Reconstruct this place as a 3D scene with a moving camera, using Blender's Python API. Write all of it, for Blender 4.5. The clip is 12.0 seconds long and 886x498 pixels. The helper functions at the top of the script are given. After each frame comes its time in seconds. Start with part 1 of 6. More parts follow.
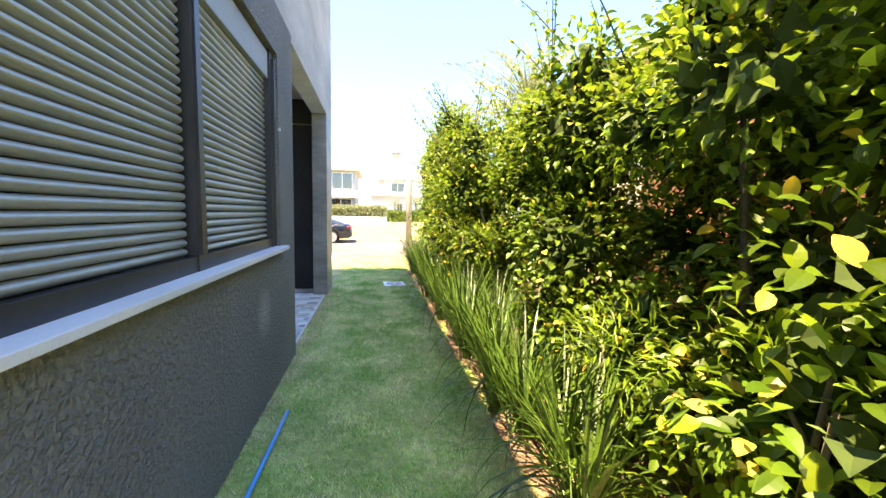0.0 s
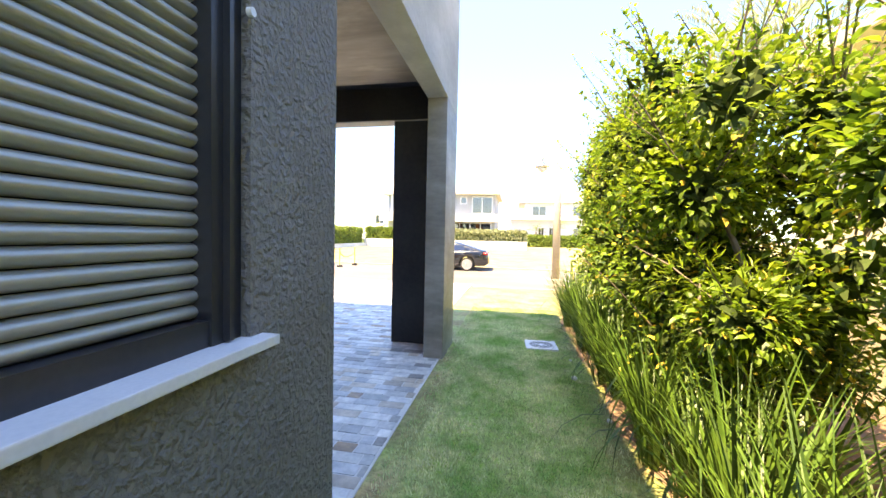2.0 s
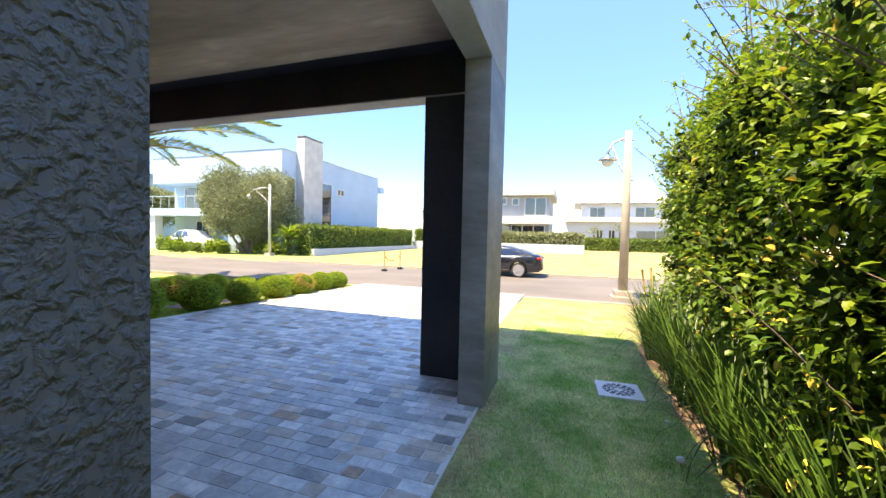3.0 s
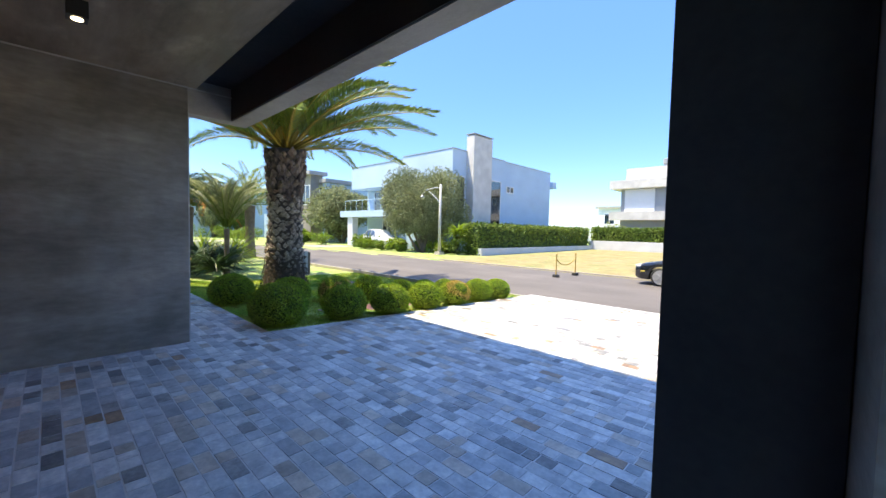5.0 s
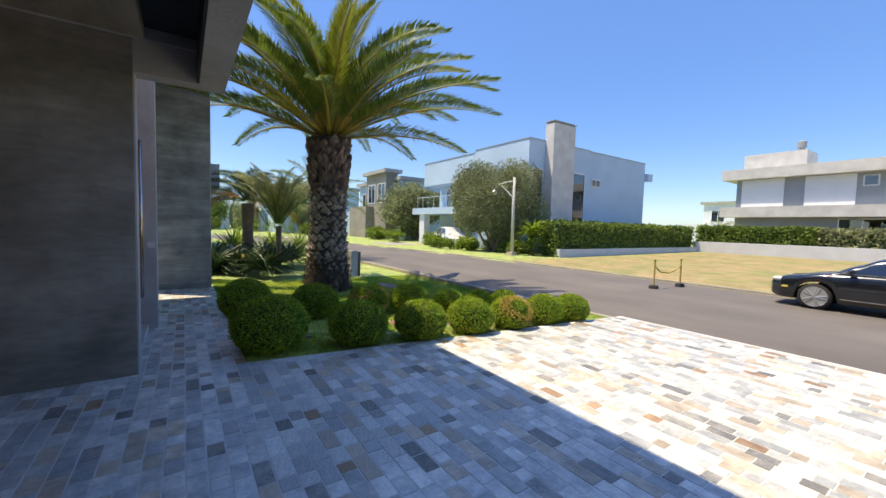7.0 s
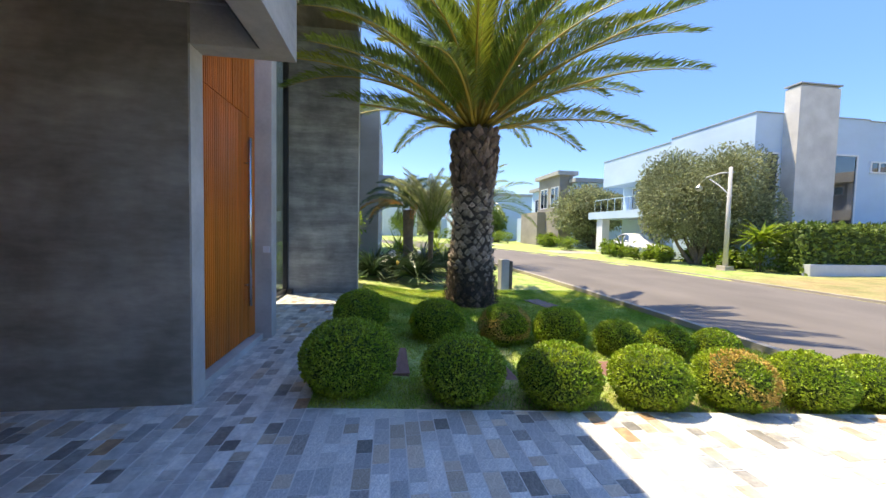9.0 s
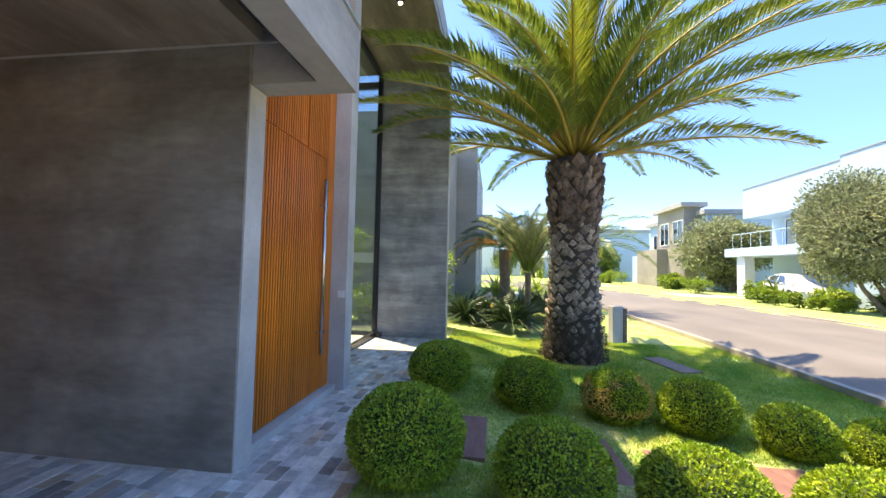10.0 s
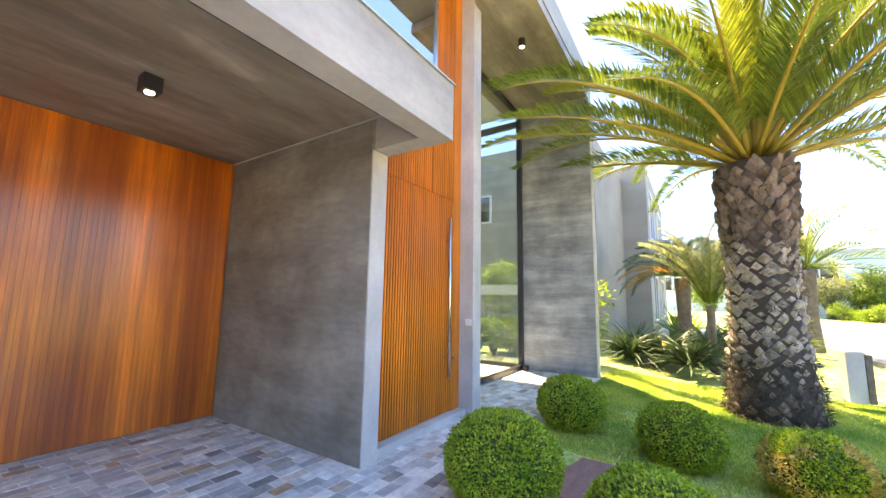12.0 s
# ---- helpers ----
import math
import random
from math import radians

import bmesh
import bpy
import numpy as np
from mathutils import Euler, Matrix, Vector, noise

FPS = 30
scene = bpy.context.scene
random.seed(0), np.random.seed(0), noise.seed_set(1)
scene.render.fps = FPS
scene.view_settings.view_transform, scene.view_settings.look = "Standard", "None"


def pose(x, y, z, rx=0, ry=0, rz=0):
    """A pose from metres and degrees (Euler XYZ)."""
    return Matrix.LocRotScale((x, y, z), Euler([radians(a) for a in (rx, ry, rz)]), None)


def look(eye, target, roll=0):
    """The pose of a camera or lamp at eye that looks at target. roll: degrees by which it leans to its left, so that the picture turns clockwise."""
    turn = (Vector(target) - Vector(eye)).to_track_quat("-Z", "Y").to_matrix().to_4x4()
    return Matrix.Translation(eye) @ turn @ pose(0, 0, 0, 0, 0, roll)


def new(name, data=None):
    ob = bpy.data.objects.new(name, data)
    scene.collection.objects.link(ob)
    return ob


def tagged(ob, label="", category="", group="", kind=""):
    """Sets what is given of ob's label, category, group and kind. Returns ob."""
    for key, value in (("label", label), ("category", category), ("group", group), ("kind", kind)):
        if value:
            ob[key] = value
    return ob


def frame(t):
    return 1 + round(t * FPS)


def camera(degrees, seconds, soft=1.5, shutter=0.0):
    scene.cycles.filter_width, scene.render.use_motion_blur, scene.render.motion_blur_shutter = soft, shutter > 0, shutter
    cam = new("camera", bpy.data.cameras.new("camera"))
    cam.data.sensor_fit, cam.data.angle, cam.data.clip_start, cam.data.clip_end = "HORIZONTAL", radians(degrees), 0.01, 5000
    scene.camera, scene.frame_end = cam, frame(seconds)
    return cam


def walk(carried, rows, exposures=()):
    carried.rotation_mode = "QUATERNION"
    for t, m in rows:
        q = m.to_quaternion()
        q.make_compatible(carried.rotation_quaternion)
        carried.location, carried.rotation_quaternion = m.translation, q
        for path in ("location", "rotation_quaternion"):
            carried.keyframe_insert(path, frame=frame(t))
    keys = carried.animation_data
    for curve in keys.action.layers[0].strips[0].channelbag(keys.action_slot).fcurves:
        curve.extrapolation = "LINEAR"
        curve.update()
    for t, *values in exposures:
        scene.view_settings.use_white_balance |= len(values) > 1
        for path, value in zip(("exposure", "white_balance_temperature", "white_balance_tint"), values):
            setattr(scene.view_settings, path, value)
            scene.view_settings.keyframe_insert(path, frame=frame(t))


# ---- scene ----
# ---- camera ----
cam = camera(98.9, 12.0)
PATH = [
    (0, (-0.033, 0.054, 1.402), (0.32, 2.014, 1.216), 1.2),
    (0.5, (-0.003, 0.693, 1.421), (0.068, 2.685, 1.254), 1.1),
    (1, (0.001, 1.248, 1.422), (-0.128, 3.241, 1.31), 0.9),
    (1.5, (0.025, 1.847, 1.408), (-0.208, 3.832, 1.324), 1.2),
    (2, (-0.038, 2.372, 1.423), (-0.409, 4.336, 1.35), 1.2),
    (2.5, (-0.054, 2.869, 1.432), (-0.544, 4.807, 1.361), 1.3),
    (3, (-0.162, 3.462, 1.464), (-0.794, 5.359, 1.397), 1.3),
    (3.5, (-0.405, 4.05, 1.479), (-1.267, 5.853, 1.405), 1.7),
    (3.7, (-0.515, 4.27, 1.462), (-1.458, 6.032, 1.388), 1.7),
    (5.3, (-1.333, 5.594, 1.489), (-2.775, 6.976, 1.392), 1.4),
    (5.5, (-1.439, 5.754, 1.492), (-2.911, 7.104, 1.394), 1.5),
    (6, (-1.762, 6.14, 1.483), (-3.295, 7.422, 1.381), 1.3),
    (6.5, (-1.955, 6.578, 1.513), (-3.535, 7.799, 1.403), 1.4),
    (8.5, (-3.16, 7.9, 1.5), (-5.075, 8.466, 1.386), 1.6),
    (9, (-3.518, 8.163, 1.465), (-5.495, 8.446, 1.364), 1.3),
    (9.5, (-3.878, 8.34, 1.475), (-5.877, 8.302, 1.427), 1.0),
    (10, (-4.206, 8.437, 1.522), (-6.187, 8.176, 1.615), 1.2),
    (10.5, (-4.401, 8.6, 1.502), (-6.335, 8.142, 1.724), 1.2),
    (11, (-4.35, 8.717, 1.515), (-6.226, 8.073, 1.771), 1.2),
    (11.5, (-4.249, 8.892, 1.503), (-6.041, 8.043, 1.766), 1.1),
    (12, (-4.261, 9.081, 1.469), (-5.919, 7.992, 1.727), 0.9),
]
EXPOSURES = [(0, 3.5, 9900, 9), (0.7, 3.7, 10400, 10), (2.0, 3.6, 10600, 11), (3.0, 2.75, 8600, 8), (3.5, 2.4, 6800, 5), (5.5, 2.15, 7400, 5), (6.5, 1.6, 7700, 6), (8.5, 1.8, 7700, 6), (9.0, 2.1, 7700, 6), (9.5, 2.35, 7900, 6), (10.5, 2.85, 8500, 6), (11.2, 3.1, 9000, 7), (12.0, 3.75, 10600, 11)]
walk(cam, [(t, look(eye, target, roll)) for t, eye, target, roll in PATH], EXPOSURES)

# ---- world and sun ----
SUN_TRAVEL = Vector((0.25, 0.34, -1.0)).normalized()
world = bpy.data.worlds.new("world")
scene.world = world
world.use_nodes = True
wn = world.node_tree
sky = wn.nodes.new("ShaderNodeTexSky")
sky.sky_type = "NISHITA"
sky.sun_disc = False
sky.sun_elevation = math.asin(-SUN_TRAVEL.z)
sky.sun_rotation = math.atan2(-SUN_TRAVEL.x, -SUN_TRAVEL.y)
sky.air_density, sky.dust_density, sky.ozone_density = 1.0, 0.6, 4.0
wn.nodes["Background"].inputs["Strength"].default_value = 0.15
deep = wn.nodes.new("ShaderNodeHueSaturation")
deep.inputs["Saturation"].default_value, deep.inputs["Value"].default_value, deep.inputs["Hue"].default_value = 1.36, 1.0, 0.5195
wn.links.new(sky.outputs[0], deep.inputs["Color"])
# a thin even veil of clear blue evens out the pale horizon
veil_mix = wn.nodes.new("ShaderNodeMix")
veil_mix.data_type = "RGBA"
veil_mix.inputs[0].default_value = 0.68
veil_mix.inputs[7].default_value = (0.41, 0.76, 1.56, 1)
wn.links.new(deep.outputs[0], veil_mix.inputs[6])
wn.links.new(veil_mix.outputs[2], wn.nodes["Background"].inputs["Color"])
sun = new("sun", bpy.data.lights.new("sun", "SUN"))
sun.data.energy, sun.data.angle, sun.data.color = 2.0, radians(0.53), (1.0, 0.9, 0.74)
sun.matrix_world = look((0, 0, 30), Vector((0, 0, 30)) + SUN_TRAVEL)
# ---- materials ----
def mat(name, a, b=None, rough=0.7, scale=4.0, fine=60.0, bump=0.0, bump_scale=None, metal=0.0, stretch=(1, 1, 1), rand=0.0, mix=0.5,
        spec=0.5, dark=None, trans=0.0, coat=0.0, span=0.0):
    """Two colours mixed by noise at two scales, bump, and a random change of value per object (rand) or per island (when rand < 0)."""
    m = bpy.data.materials.new(name)
    m.use_nodes = True
    nt = m.node_tree
    n, l = nt.nodes, nt.links
    p = n["Principled BSDF"]
    p.inputs["Roughness"].default_value = rough
    p.inputs["Metallic"].default_value = metal
    p.inputs["Specular IOR Level"].default_value = spec
    p.inputs["Coat Weight"].default_value = coat
    b = b or tuple(c * 0.8 for c in a)
    tc = n.new("ShaderNodeTexCoord")
    mp = n.new("ShaderNodeMapping")
    mp.inputs["Scale"].default_value = stretch
    l.new(tc.outputs["Object"], mp.inputs[0])
    n1, n2 = n.new("ShaderNodeTexNoise"), n.new("ShaderNodeTexNoise")
    for node, sc in ((n1, scale), (n2, fine)):
        node.inputs["Scale"].default_value = sc
        node.inputs["Detail"].default_value = 5
        l.new(mp.outputs[0], node.inputs["Vector"])
    add = n.new("ShaderNodeMath")
    add.operation = "MULTIPLY_ADD"
    l.new(n2.outputs[0], add.inputs[0])
    add.inputs[1].default_value = mix
    l.new(n1.outputs[0], add.inputs[2])
    ramp = n.new("ShaderNodeValToRGB")
    ramp.color_ramp.elements[0].position, ramp.color_ramp.elements[1].position = 0.35 + mix * 0.4, 0.65 + mix * 0.6
    if span:
        ramp.color_ramp.elements[0].position, ramp.color_ramp.elements[1].position = 0.5 + mix * 0.5 - span, 0.5 + mix * 0.5 + span
    ramp.color_ramp.elements[0].color, ramp.color_ramp.elements[1].color = (*a, 1), (*b, 1)
    if dark:
        e = ramp.color_ramp.elements.new(0.25 + mix * 0.3)
        e.color = (*dark, 1)
    l.new(add.outputs[0], ramp.inputs[0])
    colour = ramp.outputs[0]
    if rand:
        src = n.new("ShaderNodeObjectInfo").outputs["Random"] if rand > 0 else n.new("ShaderNodeNewGeometry").outputs["Random Per Island"]
        rng = n.new("ShaderNodeMapRange")
        rng.inputs[3].default_value, rng.inputs[4].default_value = 1 - abs(rand), 1 + abs(rand)
        l.new(src, rng.inputs[0])
        mul = n.new("ShaderNodeVectorMath")
        mul.operation = "SCALE"
        l.new(colour, mul.inputs[0])
        l.new(rng.outputs[0], mul.inputs["Scale"])
        colour = mul.outputs[0]
    l.new(colour, p.inputs["Base Color"])
    if bump:
        n3 = n.new("ShaderNodeTexNoise")
        n3.inputs["Scale"].default_value = bump_scale or fine
        n3.inputs["Detail"].default_value = 4
        l.new(mp.outputs[0], n3.inputs["Vector"])
        bp = n.new("ShaderNodeBump")
        bp.inputs["Strength"].default_value = 1.0
        bp.inputs["Distance"].default_value = bump
        l.new(n3.outputs[0], bp.inputs["Height"])
        l.new(bp.outputs[0], p.inputs["Normal"])
    if trans:
        out = n["Material Output"]
        tr = n.new("ShaderNodeBsdfTranslucent")
        l.new(colour, tr.inputs[0])
        ms = n.new("ShaderNodeMixShader")
        ms.inputs[0].default_value = trans
        l.new(p.outputs[0], ms.inputs[1])
        l.new(tr.outputs[0], ms.inputs[2])
        l.new(ms.outputs[0], out.inputs[0])
    return m


def veil(m, scale, stretch, lo, hi, low=0.35, high=0.65, detail=5, world=False, tint=(1, 1, 1)):
    """Uneven weathering: multiplies the base colour by a stretched noise between lo and hi, tinted where it is low."""
    n, l = m.node_tree.nodes, m.node_tree.links
    p = n["Principled BSDF"]
    base = p.inputs["Base Color"].links[0].from_socket
    src = n.new("ShaderNodeNewGeometry").outputs["Position"] if world else n.new("ShaderNodeTexCoord").outputs["Object"]
    mp = n.new("ShaderNodeMapping")
    mp.inputs["Scale"].default_value = stretch
    l.new(src, mp.inputs[0])
    no = n.new("ShaderNodeTexNoise")
    no.inputs["Scale"].default_value, no.inputs["Detail"].default_value, no.inputs["Roughness"].default_value = scale, detail, 0.6
    l.new(mp.outputs[0], no.inputs["Vector"])
    rp = n.new("ShaderNodeValToRGB")
    rp.color_ramp.elements[0].position, rp.color_ramp.elements[1].position = low, high
    rp.color_ramp.elements[0].color = (*[lo * c for c in tint], 1)
    rp.color_ramp.elements[1].color = (hi, hi, hi, 1)
    l.new(no.outputs[0], rp.inputs[0])
    mul = n.new("ShaderNodeVectorMath")
    mul.operation = "MULTIPLY"
    l.new(base, mul.inputs[0])
    l.new(rp.outputs[0], mul.inputs[1])
    l.new(mul.outputs[0], p.inputs["Base Color"])
    return m


def glass_mat(name, tint=(0.97, 0.985, 0.98), gloss=0.025):
    m = bpy.data.materials.new(name)
    m.use_nodes = True
    n, l = m.node_tree.nodes, m.node_tree.links
    n.remove(n["Principled BSDF"])
    t, g, ms, fr = (n.new(k) for k in ("ShaderNodeBsdfTransparent", "ShaderNodeBsdfGlossy", "ShaderNodeMixShader", "ShaderNodeLayerWeight"))
    t.inputs[0].default_value = (*tint, 1)
    g.inputs["Roughness"].default_value = 0.01
    ad = n.new("ShaderNodeMath")
    ad.inputs[1].default_value = gloss
    ad.use_clamp = True
    fr.inputs[0].default_value = 0.05
    l.new(fr.outputs["Facing"], ad.inputs[0])
    l.new(ad.outputs[0], ms.inputs[0])
    l.new(t.outputs[0], ms.inputs[1])
    l.new(g.outputs[0], ms.inputs[2])
    l.new(ms.outputs[0], n["Material Output"].inputs[0])
    return m


M = {}
M["plaster_dark"] = mat("plaster_dark", (0.15, 0.145, 0.132), (0.2, 0.193, 0.176), 0.8, 1.6, 30, 0.0)
M["plaster_grey"] = veil(mat("plaster_grey", (0.34, 0.325, 0.3), (0.44, 0.425, 0.395), 0.75, 1.2, 14, 0.004, 25, stretch=(1, 1, 1.6)), 0.9, (0.6, 0.6, 2.2), 0.82, 1.1)
M["concrete"] = veil(veil(mat("concrete", (0.22, 0.207, 0.185), (0.33, 0.312, 0.283), 0.5, 1.5, 11, 0.003, 22, stretch=(0.6, 0.6, 1.9), span=0.2, mix=0.6),
                          0.9, (0.5, 0.5, 3.0), 0.84, 1.1, 0.38, 0.62), 1.7, (1.0, 1.0, 0.8), 0.76, 1.16, 0.36, 0.66, tint=(1.0, 0.97, 0.93))
M["concrete_board"] = veil(veil(mat("concrete_board", (0.25, 0.255, 0.25), (0.37, 0.375, 0.365), 0.55, 1.5, 11, 0.004, 18, stretch=(0.6, 0.6, 2.4), span=0.2, mix=0.6),
                                0.8, (0.6, 0.6, 6.0), 0.8, 1.14, 0.4, 0.6), 2.0, (1.0, 1.0, 0.9), 0.76, 1.3, 0.38, 0.7)
M["concrete_pale"] = veil(mat("concrete_pale", (0.47, 0.465, 0.45), (0.57, 0.56, 0.54), 0.75, 2, 25, 0.002, 30), 2.2, (1, 1, 0.6), 0.84, 1.06)
M["ceiling_concrete"] = veil(veil(mat("ceiling_concrete", (0.26, 0.215, 0.16), (0.37, 0.315, 0.245), 0.55, 1.1, 9, 0.003, 14, stretch=(0.5, 1.4, 1)),
                                  0.9, (0.4, 2.6, 1), 0.62, 1.2, 0.36, 0.64, detail=7), 2.6, (0.7, 1.3, 1), 0.88, 1.5, 0.52, 0.82)
M["black_concrete"] = mat("black_concrete", (0.022, 0.022, 0.024), (0.04, 0.039, 0.04), 0.8, 2, 20, 0.002, 30)
M["wood"] = veil(mat("wood", (0.58, 0.14, 0.01), (0.76, 0.22, 0.018), 0.42, 2.2, 30, 0.0008, 40, stretch=(6, 6, 0.35), rand=0.14), 1.6, (1.6, 1, 0.5), 0.82, 1.08, world=True)
M["wood_panel"] = veil(veil(mat("wood_panel", (0.64, 0.15, 0.01), (0.86, 0.235, 0.018), 0.3, 2.0, 25, 0.0006, 40, stretch=(6, 6, 0.3), rand=0.1, coat=0.9),
                            1.0, (2.1, 1, 0.14), 0.58, 1.15, 0.4, 0.6, world=True, tint=(1.0, 0.8, 0.7)), 1.0, (11.0, 1, 0.6), 0.7, 1.15, world=True, tint=(1.0, 0.88, 0.78))
M["wood_panel"].node_tree.nodes["Principled BSDF"].inputs["Coat Roughness"].default_value = 0.2
M["wood_joint"] = mat("wood_joint", (0.16, 0.035, 0.006), (0.22, 0.05, 0.008), 0.7, 3, 30)
M["sill"] = mat("sill", (0.6, 0.6, 0.6), (0.72, 0.71, 0.7), 0.45, 3, 90)
M["shutter"] = mat("shutter", (0.31, 0.315, 0.28), (0.37, 0.37, 0.33), 0.36, 2, 40, rand=0.05, metal=0.4)
M["frame_black"] = mat("frame_black", (0.018, 0.019, 0.022), (0.03, 0.03, 0.034), 0.35, 3, 60)
M["steel"] = mat("steel", (0.6, 0.58, 0.55), (0.7, 0.69, 0.66), 0.25, 8, 90, metal=1.0)
M["white"] = mat("white", (0.66, 0.69, 0.73), (0.74, 0.76, 0.79), 0.6, 2, 40)
M["grey_paint"] = mat("grey_paint", (0.3, 0.32, 0.34), (0.36, 0.38, 0.4), 0.7, 1, 20)
M["grey_stucco"] = veil(mat("grey_stucco", (0.28, 0.25, 0.213), (0.33, 0.297, 0.255), 0.8, 0.8, 20, 0.002, 40), 0.7, (0.6, 0.6, 1.4), 0.86, 1.06)
M["blue_white"] = veil(mat("blue_white", (0.43, 0.57, 0.73), (0.48, 0.61, 0.76), 0.75, 0.6, 15), 0.3, (1, 1, 2), 0.93, 1.04)
M["chimney_stone"] = mat("chimney_stone", (0.52, 0.5, 0.48), (0.66, 0.64, 0.61), 0.8, 1.5, 20, 0.006, 9)
M["retaining"] = mat("retaining", (0.5, 0.52, 0.56), (0.58, 0.6, 0.64), 0.8, 1, 12)
M["roof_tile"] = mat("roof_tile", (0.33, 0.32, 0.31), (0.42, 0.41, 0.4), 0.8, 2, 30)
M["asphalt"] = veil(mat("asphalt", (0.145, 0.128, 0.118), (0.185, 0.163, 0.15), 0.85, 0.5, 160, 0.002, 220), 0.35, (0.5, 1.6, 1), 0.86, 1.1)
M["kerb"] = mat("kerb", (0.33, 0.295, 0.25), (0.43, 0.385, 0.33), 0.85, 2, 40)
M["grout"] = mat("grout", (0.64, 0.63, 0.6), (0.77, 0.75, 0.72), 0.9, 5, 90, 0.002, 120)
M["frond_dead"] = mat("frond_dead", (0.36, 0.16, 0.03), (0.5, 0.26, 0.06), 0.8, 3, 15, rand=-0.4, trans=0.2)
M["stone"] = veil(mat("stone", (0.56, 0.57, 0.57), (0.8, 0.78, 0.73), 0.42, 5, 40, 0.0016, 35, rand=0.22), 11, (1, 1, 1), 0.8, 1.12)
M["stone_joined"] = veil(mat("stone_joined", (0.56, 0.57, 0.57), (0.8, 0.78, 0.73), 0.42, 5, 40, 0.0016, 35, rand=-0.22), 11, (1, 1, 1), 0.8, 1.12)
M["stone_dark"] = veil(mat("stone_dark", (0.2, 0.2, 0.2), (0.4, 0.375, 0.34), 0.42, 5, 40, 0.0016, 35, rand=0.3), 11, (1, 1, 1), 0.8, 1.12)
M["stone_dark_joined"] = veil(mat("stone_dark_joined", (0.2, 0.2, 0.2), (0.4, 0.375, 0.34), 0.42, 5, 40, 0.0016, 35, rand=-0.3), 11, (1, 1, 1), 0.8, 1.12)
M["stone_warm"] = veil(mat("stone_warm", (0.5, 0.41, 0.32), (0.66, 0.58, 0.48), 0.42, 7, 40, 0.0016, 35, rand=0.25), 11, (1, 1, 1), 0.8, 1.12)
M["stone_warm_joined"] = veil(mat("stone_warm_joined", (0.5, 0.41, 0.32), (0.66, 0.58, 0.48), 0.42, 7, 40, 0.0016, 35, rand=-0.25), 11, (1, 1, 1), 0.8, 1.12)
M["stone_grey"] = veil(mat("stone_grey", (0.4, 0.42, 0.43), (0.58, 0.58, 0.57), 0.42, 6, 40, 0.0016, 35, rand=0.2), 11, (1, 1, 1), 0.8, 1.12)
M["stone_grey_joined"] = veil(mat("stone_grey_joined", (0.4, 0.42, 0.43), (0.58, 0.58, 0.57), 0.42, 6, 40, 0.0016, 35, rand=-0.2), 11, (1, 1, 1), 0.8, 1.12)
M["stone_rust"] = veil(mat("stone_rust", (0.34, 0.22, 0.15), (0.55, 0.36, 0.2), 0.45, 9, 40, 0.0016, 35, rand=0.25), 11, (1, 1, 1), 0.8, 1.12)
M["stone_rust_joined"] = veil(mat("stone_rust_joined", (0.34, 0.22, 0.15), (0.55, 0.36, 0.2), 0.45, 9, 40, 0.0016, 35, rand=-0.25), 11, (1, 1, 1), 0.8, 1.12)
M["porphyry"] = mat("porphyry", (0.2, 0.09, 0.075), (0.3, 0.16, 0.13), 0.6, 3, 25, 0.003, 20, stretch=(1, 4, 1))
M["soil"] = mat("soil", (0.16, 0.1, 0.065), (0.26, 0.17, 0.11), 0.95, 6, 60, 0.01, 30)
M["grass_blade"] = mat("grass_blade", (0.3, 0.52, 0.15), (0.86, 0.8, 0.48), 0.6, 2.6, 12, span=0.15, mix=0.5, rand=-0.35, trans=0.3)
M["lawn_blade"] = mat("lawn_blade", (0.19, 0.37, 0.04), (0.52, 0.56, 0.1), 0.6, 1.3, 8, span=0.16, mix=0.4, rand=-0.4, trans=0.35)
M["leaf"] = mat("leaf", (0.075, 0.155, 0.016), (0.175, 0.265, 0.03), 0.42, 1.5, 9, rand=-0.5, trans=0.45)
M["leaf_young"] = mat("leaf_young", (0.19, 0.31, 0.025), (0.31, 0.385, 0.04), 0.4, 1.5, 9, rand=-0.3, trans=0.5)
M["leaf_dry"] = mat("leaf_dry", (0.6, 0.4, 0.05), (0.66, 0.52, 0.1), 0.7, 3, 15, rand=-0.3, trans=0.2)
M["box_leaf"] = mat("box_leaf", (0.19, 0.34, 0.022), (0.4, 0.48, 0.042), 0.42, 5, 25, rand=-0.5, trans=0.25)
M["box_dry"] = mat("box_dry", (0.6, 0.38, 0.1), (0.66, 0.52, 0.16), 0.7, 3, 15, rand=-0.3, trans=0.2)
# near-black green: the shade inside dense foliage, put into the colour
M["inner_shade"] = mat("inner_shade", (0.035, 0.065, 0.012), (0.05, 0.08, 0.015), 0.9, 8, 30)
M["strap_leaf"] = mat("strap_leaf", (0.038, 0.09, 0.016), (0.11, 0.19, 0.032), 0.38, 2, 12, rand=-0.4, trans=0.25)
M["olive_leaf"] = mat("olive_leaf", (0.21, 0.24, 0.11), (0.37, 0.39, 0.21), 0.5, 1.0, 6, rand=-0.5, trans=0.38)
M["hedge_leaf"] = mat("hedge_leaf", (0.1, 0.17, 0.025), (0.19, 0.26, 0.04), 0.6, 0.8, 6, rand=-0.4, trans=0.2)
M["palm_leaf"] = mat("palm_leaf", (0.1, 0.17, 0.028), (0.24, 0.3, 0.05), 0.33, 1.5, 8, rand=-0.45, trans=0.3)
M["palm_young"] = mat("palm_young", (0.2, 0.26, 0.03), (0.36, 0.36, 0.05), 0.38, 1.5, 8, rand=-0.35, trans=0.3)
